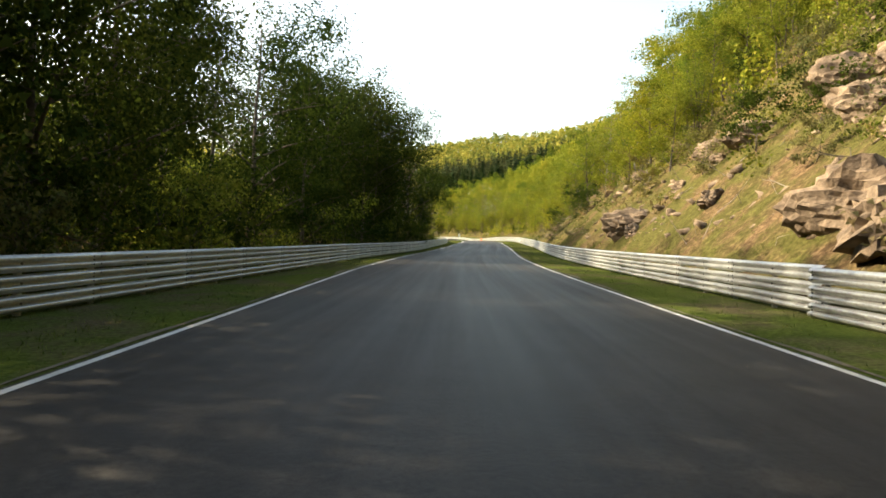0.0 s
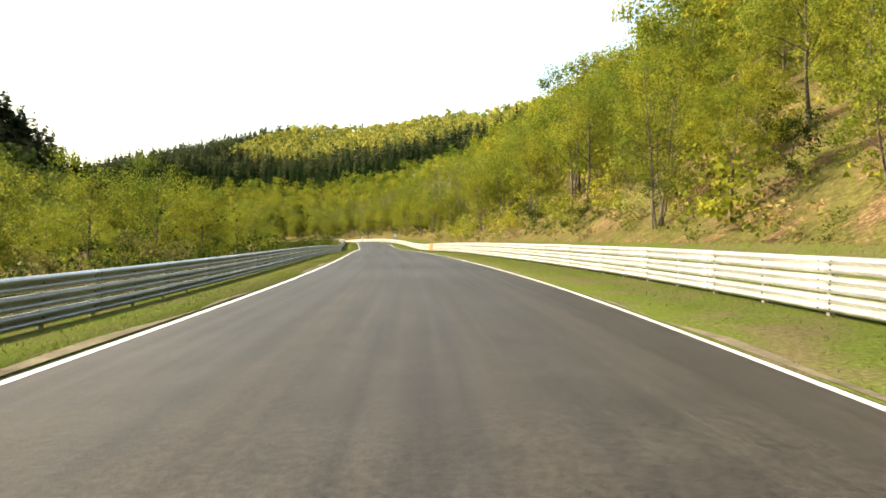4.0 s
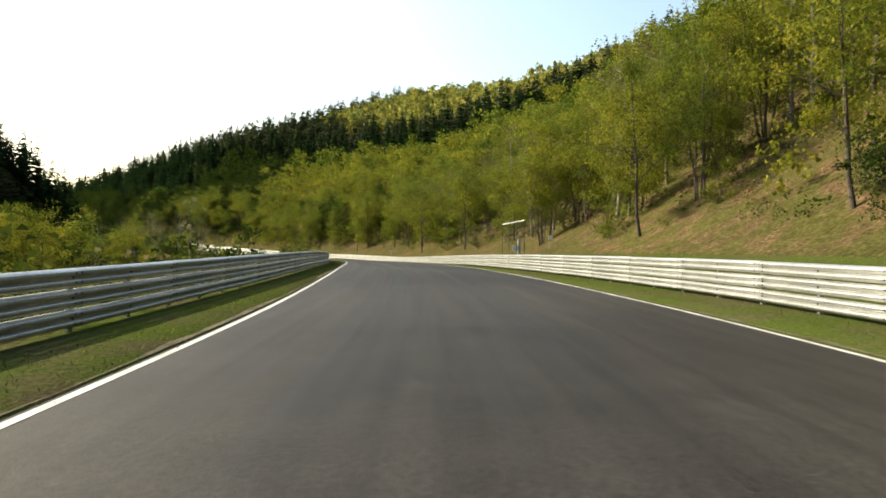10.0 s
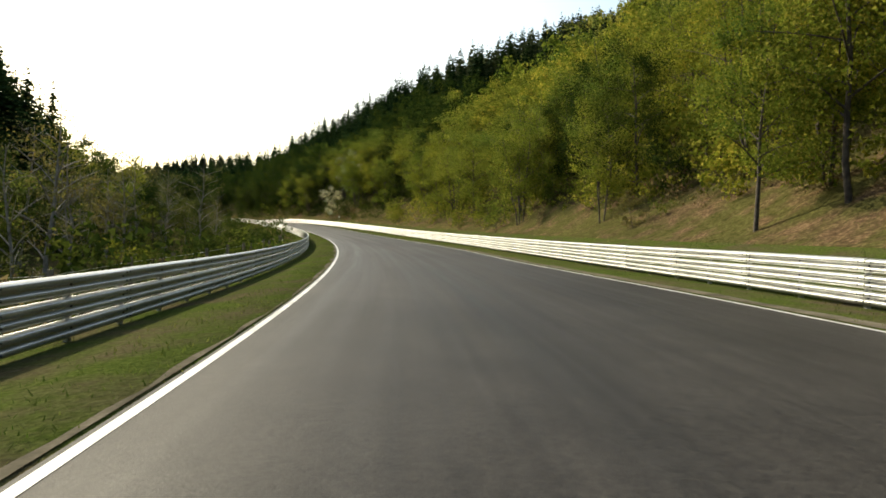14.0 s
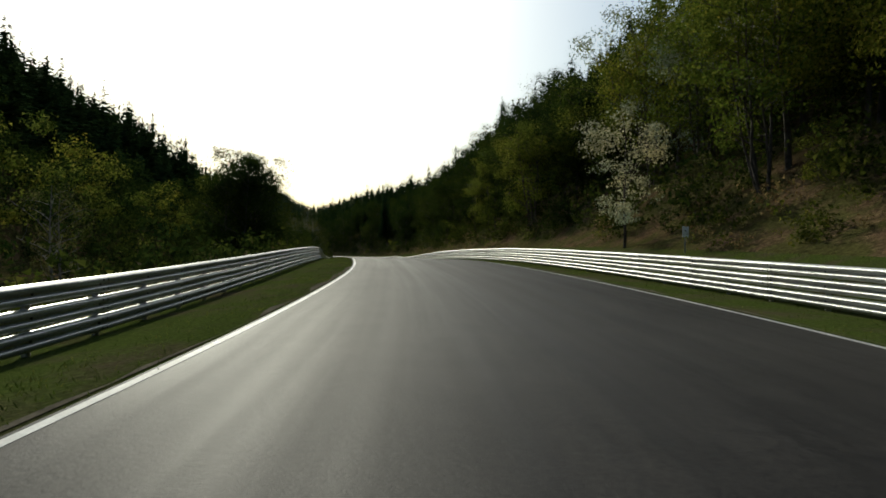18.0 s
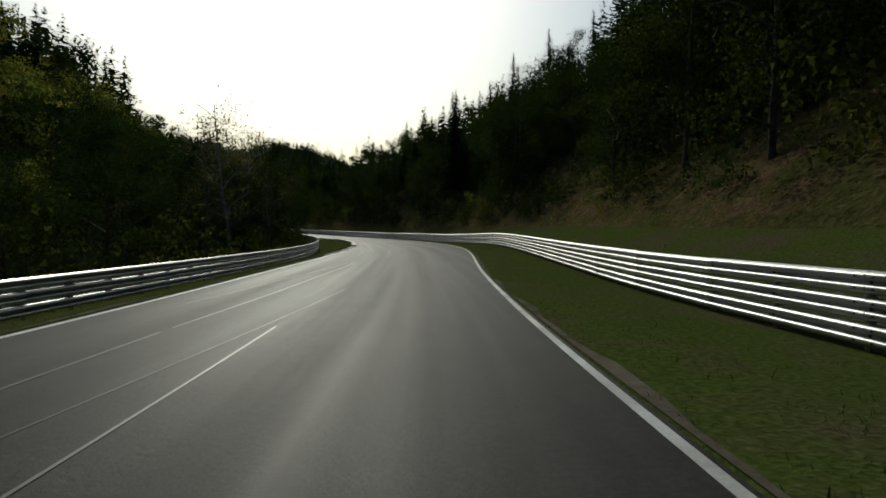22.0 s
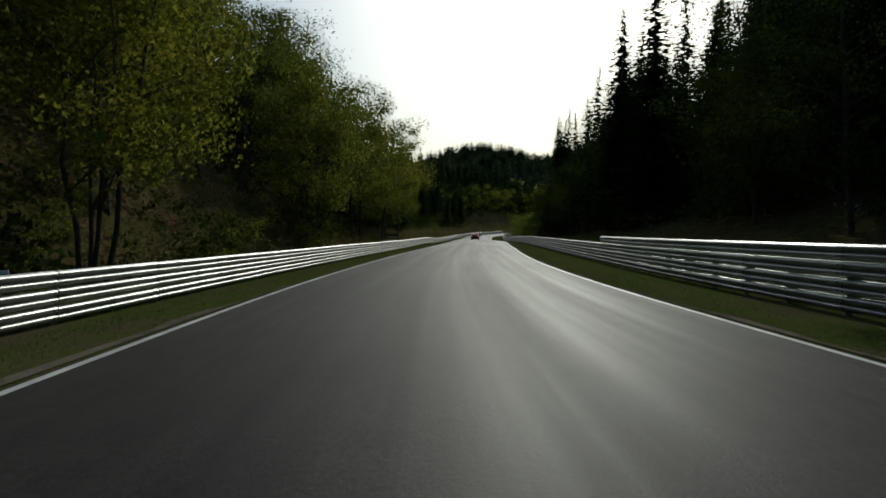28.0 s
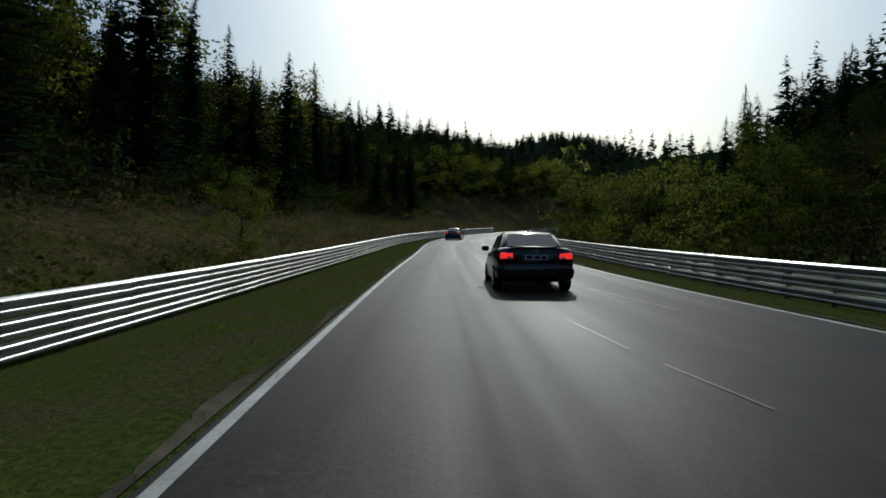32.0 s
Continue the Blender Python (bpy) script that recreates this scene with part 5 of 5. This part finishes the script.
# ---- cars ----
def loft(rings):
    """A closed skin through rings of equal length."""
    n = len(rings[0])
    v = np.array(rings, float).reshape(-1, 3)
    f = []
    for i in range(len(rings) - 1):
        for j in range(n):
            k = (j + 1) % n
            f.append((i * n + j, i * n + k, (i + 1) * n + k, (i + 1) * n + j))
    bm = bmesh.new()
    vs = [bm.verts.new(p) for p in v]
    for q in f:
        bm.faces.new([vs[i] for i in q])
    bm.faces.new(vs[:n])
    bm.faces.new(vs[-n:][::-1])
    bmesh.ops.recalc_face_normals(bm, faces=bm.faces)
    return bm


def section(y, half, low, high, tuck=0.06, crown=0.03):
    """A car body's cross-section at y: rounded sides, slightly domed top."""
    mid = low + (high - low) * 0.55
    right = [(half * 0.86, low), (half - 0.02, low + 0.10), (half, mid), (half - tuck * 0.5, high - 0.07), (half - tuck - 0.05, high - 0.015), (half * 0.5, high + crown * 0.7)]
    pts = right + [(0, high + crown)] + [(-x, z) for x, z in right[::-1]]
    return [(x, y, z) for x, z in pts]


def sedan(label, s, u, paint, turn=0.0):
    """Four-door saloon; its tail at y = 0, its nose at y = 4.5."""
    ob = stand("car", label, "car", s, u, turn)
    p = along(s, u)
    ob.matrix_world = Matrix.Translation((float(p[0]), float(p[1]), float(p[2]) + 0.004)) @ ob.matrix_world.to_3x3().to_4x4()
    body = part("body", loft([section(0.0, 0.78, 0.42, 0.90), section(0.06, 0.84, 0.30, 0.99), section(0.35, 0.88, 0.24, 1.03), section(0.9, 0.905, 0.20, 1.00), section(1.7, 0.91, 0.18, 0.96),
                              section(2.8, 0.91, 0.18, 0.94), section(3.3, 0.90, 0.20, 0.92), section(3.9, 0.88, 0.24, 0.82), section(4.35, 0.80, 0.30, 0.70), section(4.5, 0.66, 0.36, 0.60)]), paint, ob, "", True)
    cab = []
    for y, half, high in ((0.62, 0.70, 1.00), (0.95, 0.68, 1.18), (1.30, 0.635, 1.355), (1.75, 0.61, 1.41), (2.25, 0.61, 1.415), (2.65, 0.63, 1.35), (3.05, 0.68, 1.14), (3.38, 0.72, 0.93)):
        cab.append([(0.78, y, 0.90), (0.79, y, 0.93), (half + (0.78 - half) * 0.45, y, (high + 0.93) / 2 + 0.02), (half, y, high - 0.05), (half - 0.08, y, high), (0, y, high + 0.025),
                    (-half + 0.08, y, high), (-half, y, high - 0.05), (-half - (0.78 - half) * 0.45, y, (high + 0.93) / 2 + 0.02), (-0.79, y, 0.93), (-0.78, y, 0.90)])
    part("roof", loft(cab), paint, ob, "", True)

    def pane(name, corners, label2=""):
        bm = bmesh.new()
        vs = [bm.verts.new(c) for c in corners]
        bm.faces.new(vs)
        got = bmesh.ops.extrude_face_region(bm, geom=list(bm.faces))
        nrm = (Vector(corners[1]) - Vector(corners[0])).cross(Vector(corners[2]) - Vector(corners[1])).normalized() * 0.012
        bmesh.ops.translate(bm, vec=nrm, verts=[g for g in got["geom"] if isinstance(g, bmesh.types.BMVert)])
        bmesh.ops.recalc_face_normals(bm, faces=bm.faces)
        return part(name, bm, GLASS_DARK, ob, label2)

    pane("rear_window", [(-0.60, 0.655, 1.045), (0.60, 0.655, 1.045), (0.53, 1.23, 1.348), (-0.53, 1.23, 1.348)], "tinted rear window")
    pane("windscreen", [(0.62, 3.33, 0.985), (-0.62, 3.33, 0.985), (-0.54, 2.70, 1.345), (0.54, 2.70, 1.345)])
    for k in (-1, 1):
        for y0, y1, y2, y3 in ((1.05, 1.92, 1.92, 1.42), (1.98, 2.98, 2.62, 1.98)):
            c = [(k * 0.775, y0, 1.0), (k * 0.775, y1, 1.0), (k * 0.648, y2, 1.325), (k * 0.648, y3, 1.325)]
            pane("side_window", c if k > 0 else c[::-1])
        lamp = part("tail_lamp", blocks(((0.30, 0.07, 0.15), (k * 0.66, 0.02, 0.83), 0.03)), LAMP_RED, ob, "red tail lamp")
        part("reverse_lamp", blocks(((0.10, 0.012, 0.05), (k * 0.60, -0.02, 0.79), 0.004)), SIGN_WHITE, lamp)
        part("mirror", blocks(((0.20, 0.10, 0.13), (k * 0.97, 2.78, 1.0), 0.03)), paint, ob)
        part("exhaust", rods(((k * 0.5, -0.04, 0.30), (k * 0.5, 0.25, 0.30), 0.035)), DARK_METAL, ob)
        for y in (0.85, 3.55):
            bm = bmesh.new()
            m = Matrix.Translation((k * 0.80, y, 0.315)) @ Matrix.Rotation(radians(90), 4, "Y")
            bmesh.ops.create_cone(bm, cap_ends=True, segments=28, radius1=0.315, radius2=0.315, depth=0.215, matrix=m)
            bmesh.ops.bevel(bm, geom=[e for e in bm.edges if e.calc_face_angle(0) > 1.0], offset=0.03, segments=2, affect="EDGES")
            wheel = part("tyre", bm, RUBBER, ob, "black tyre")
            bm = bmesh.new()
            bmesh.ops.create_cone(bm, cap_ends=True, segments=24, radius1=0.215, radius2=0.19, depth=0.03, matrix=Matrix.Translation((k * 0.905, y, 0.315)) @ Matrix.Rotation(radians(90 * k), 4, "Y"))
            part("rim", bm, ALLOY, wheel, "alloy rim")
    part("bumper", loft([section(-0.03, 0.74, 0.40, 0.60), section(0.0, 0.86, 0.30, 0.64), section(0.3, 0.915, 0.24, 0.64)]), paint, ob, "", True)
    part("boot_lip", blocks(((1.26, 0.10, 0.025), (0, 0.08, 1.03), 0.008)), paint, ob)
    plate = part("number_plate", blocks(((0.52, 0.015, 0.11), (0, -0.012, 0.80), 0.003)), SIGN_WHITE, ob)
    for x in (-0.16, 0.02, 0.17):
        part("bar", blocks(((0.12, 0.006, 0.07), (x, -0.023, 0.80), 0)), SIGN_BLACK, plate)
    part("badge", rods(((0, 0.0, 0.93), (0, 0.03, 0.93), 0.04)), ALLOY, ob)
    part("brake_lamp", blocks(((0.28, 0.03, 0.02), (0, 0.72, 1.055), 0)), LAMP_RED, ob)
    part("aerial", blocks(((0.04, 0.12, 0.06), (0, 1.45, 1.44), 0.012)), paint, ob)
    return ob


sedan("black four-door saloon car with red tail lamps on the asphalt", 989.2, -0.22, CAR_PAINT, -1.0)
sedan("dark blue saloon car farther along the track", 1045, -2.2, CAR_PAINT_B, -2.0)
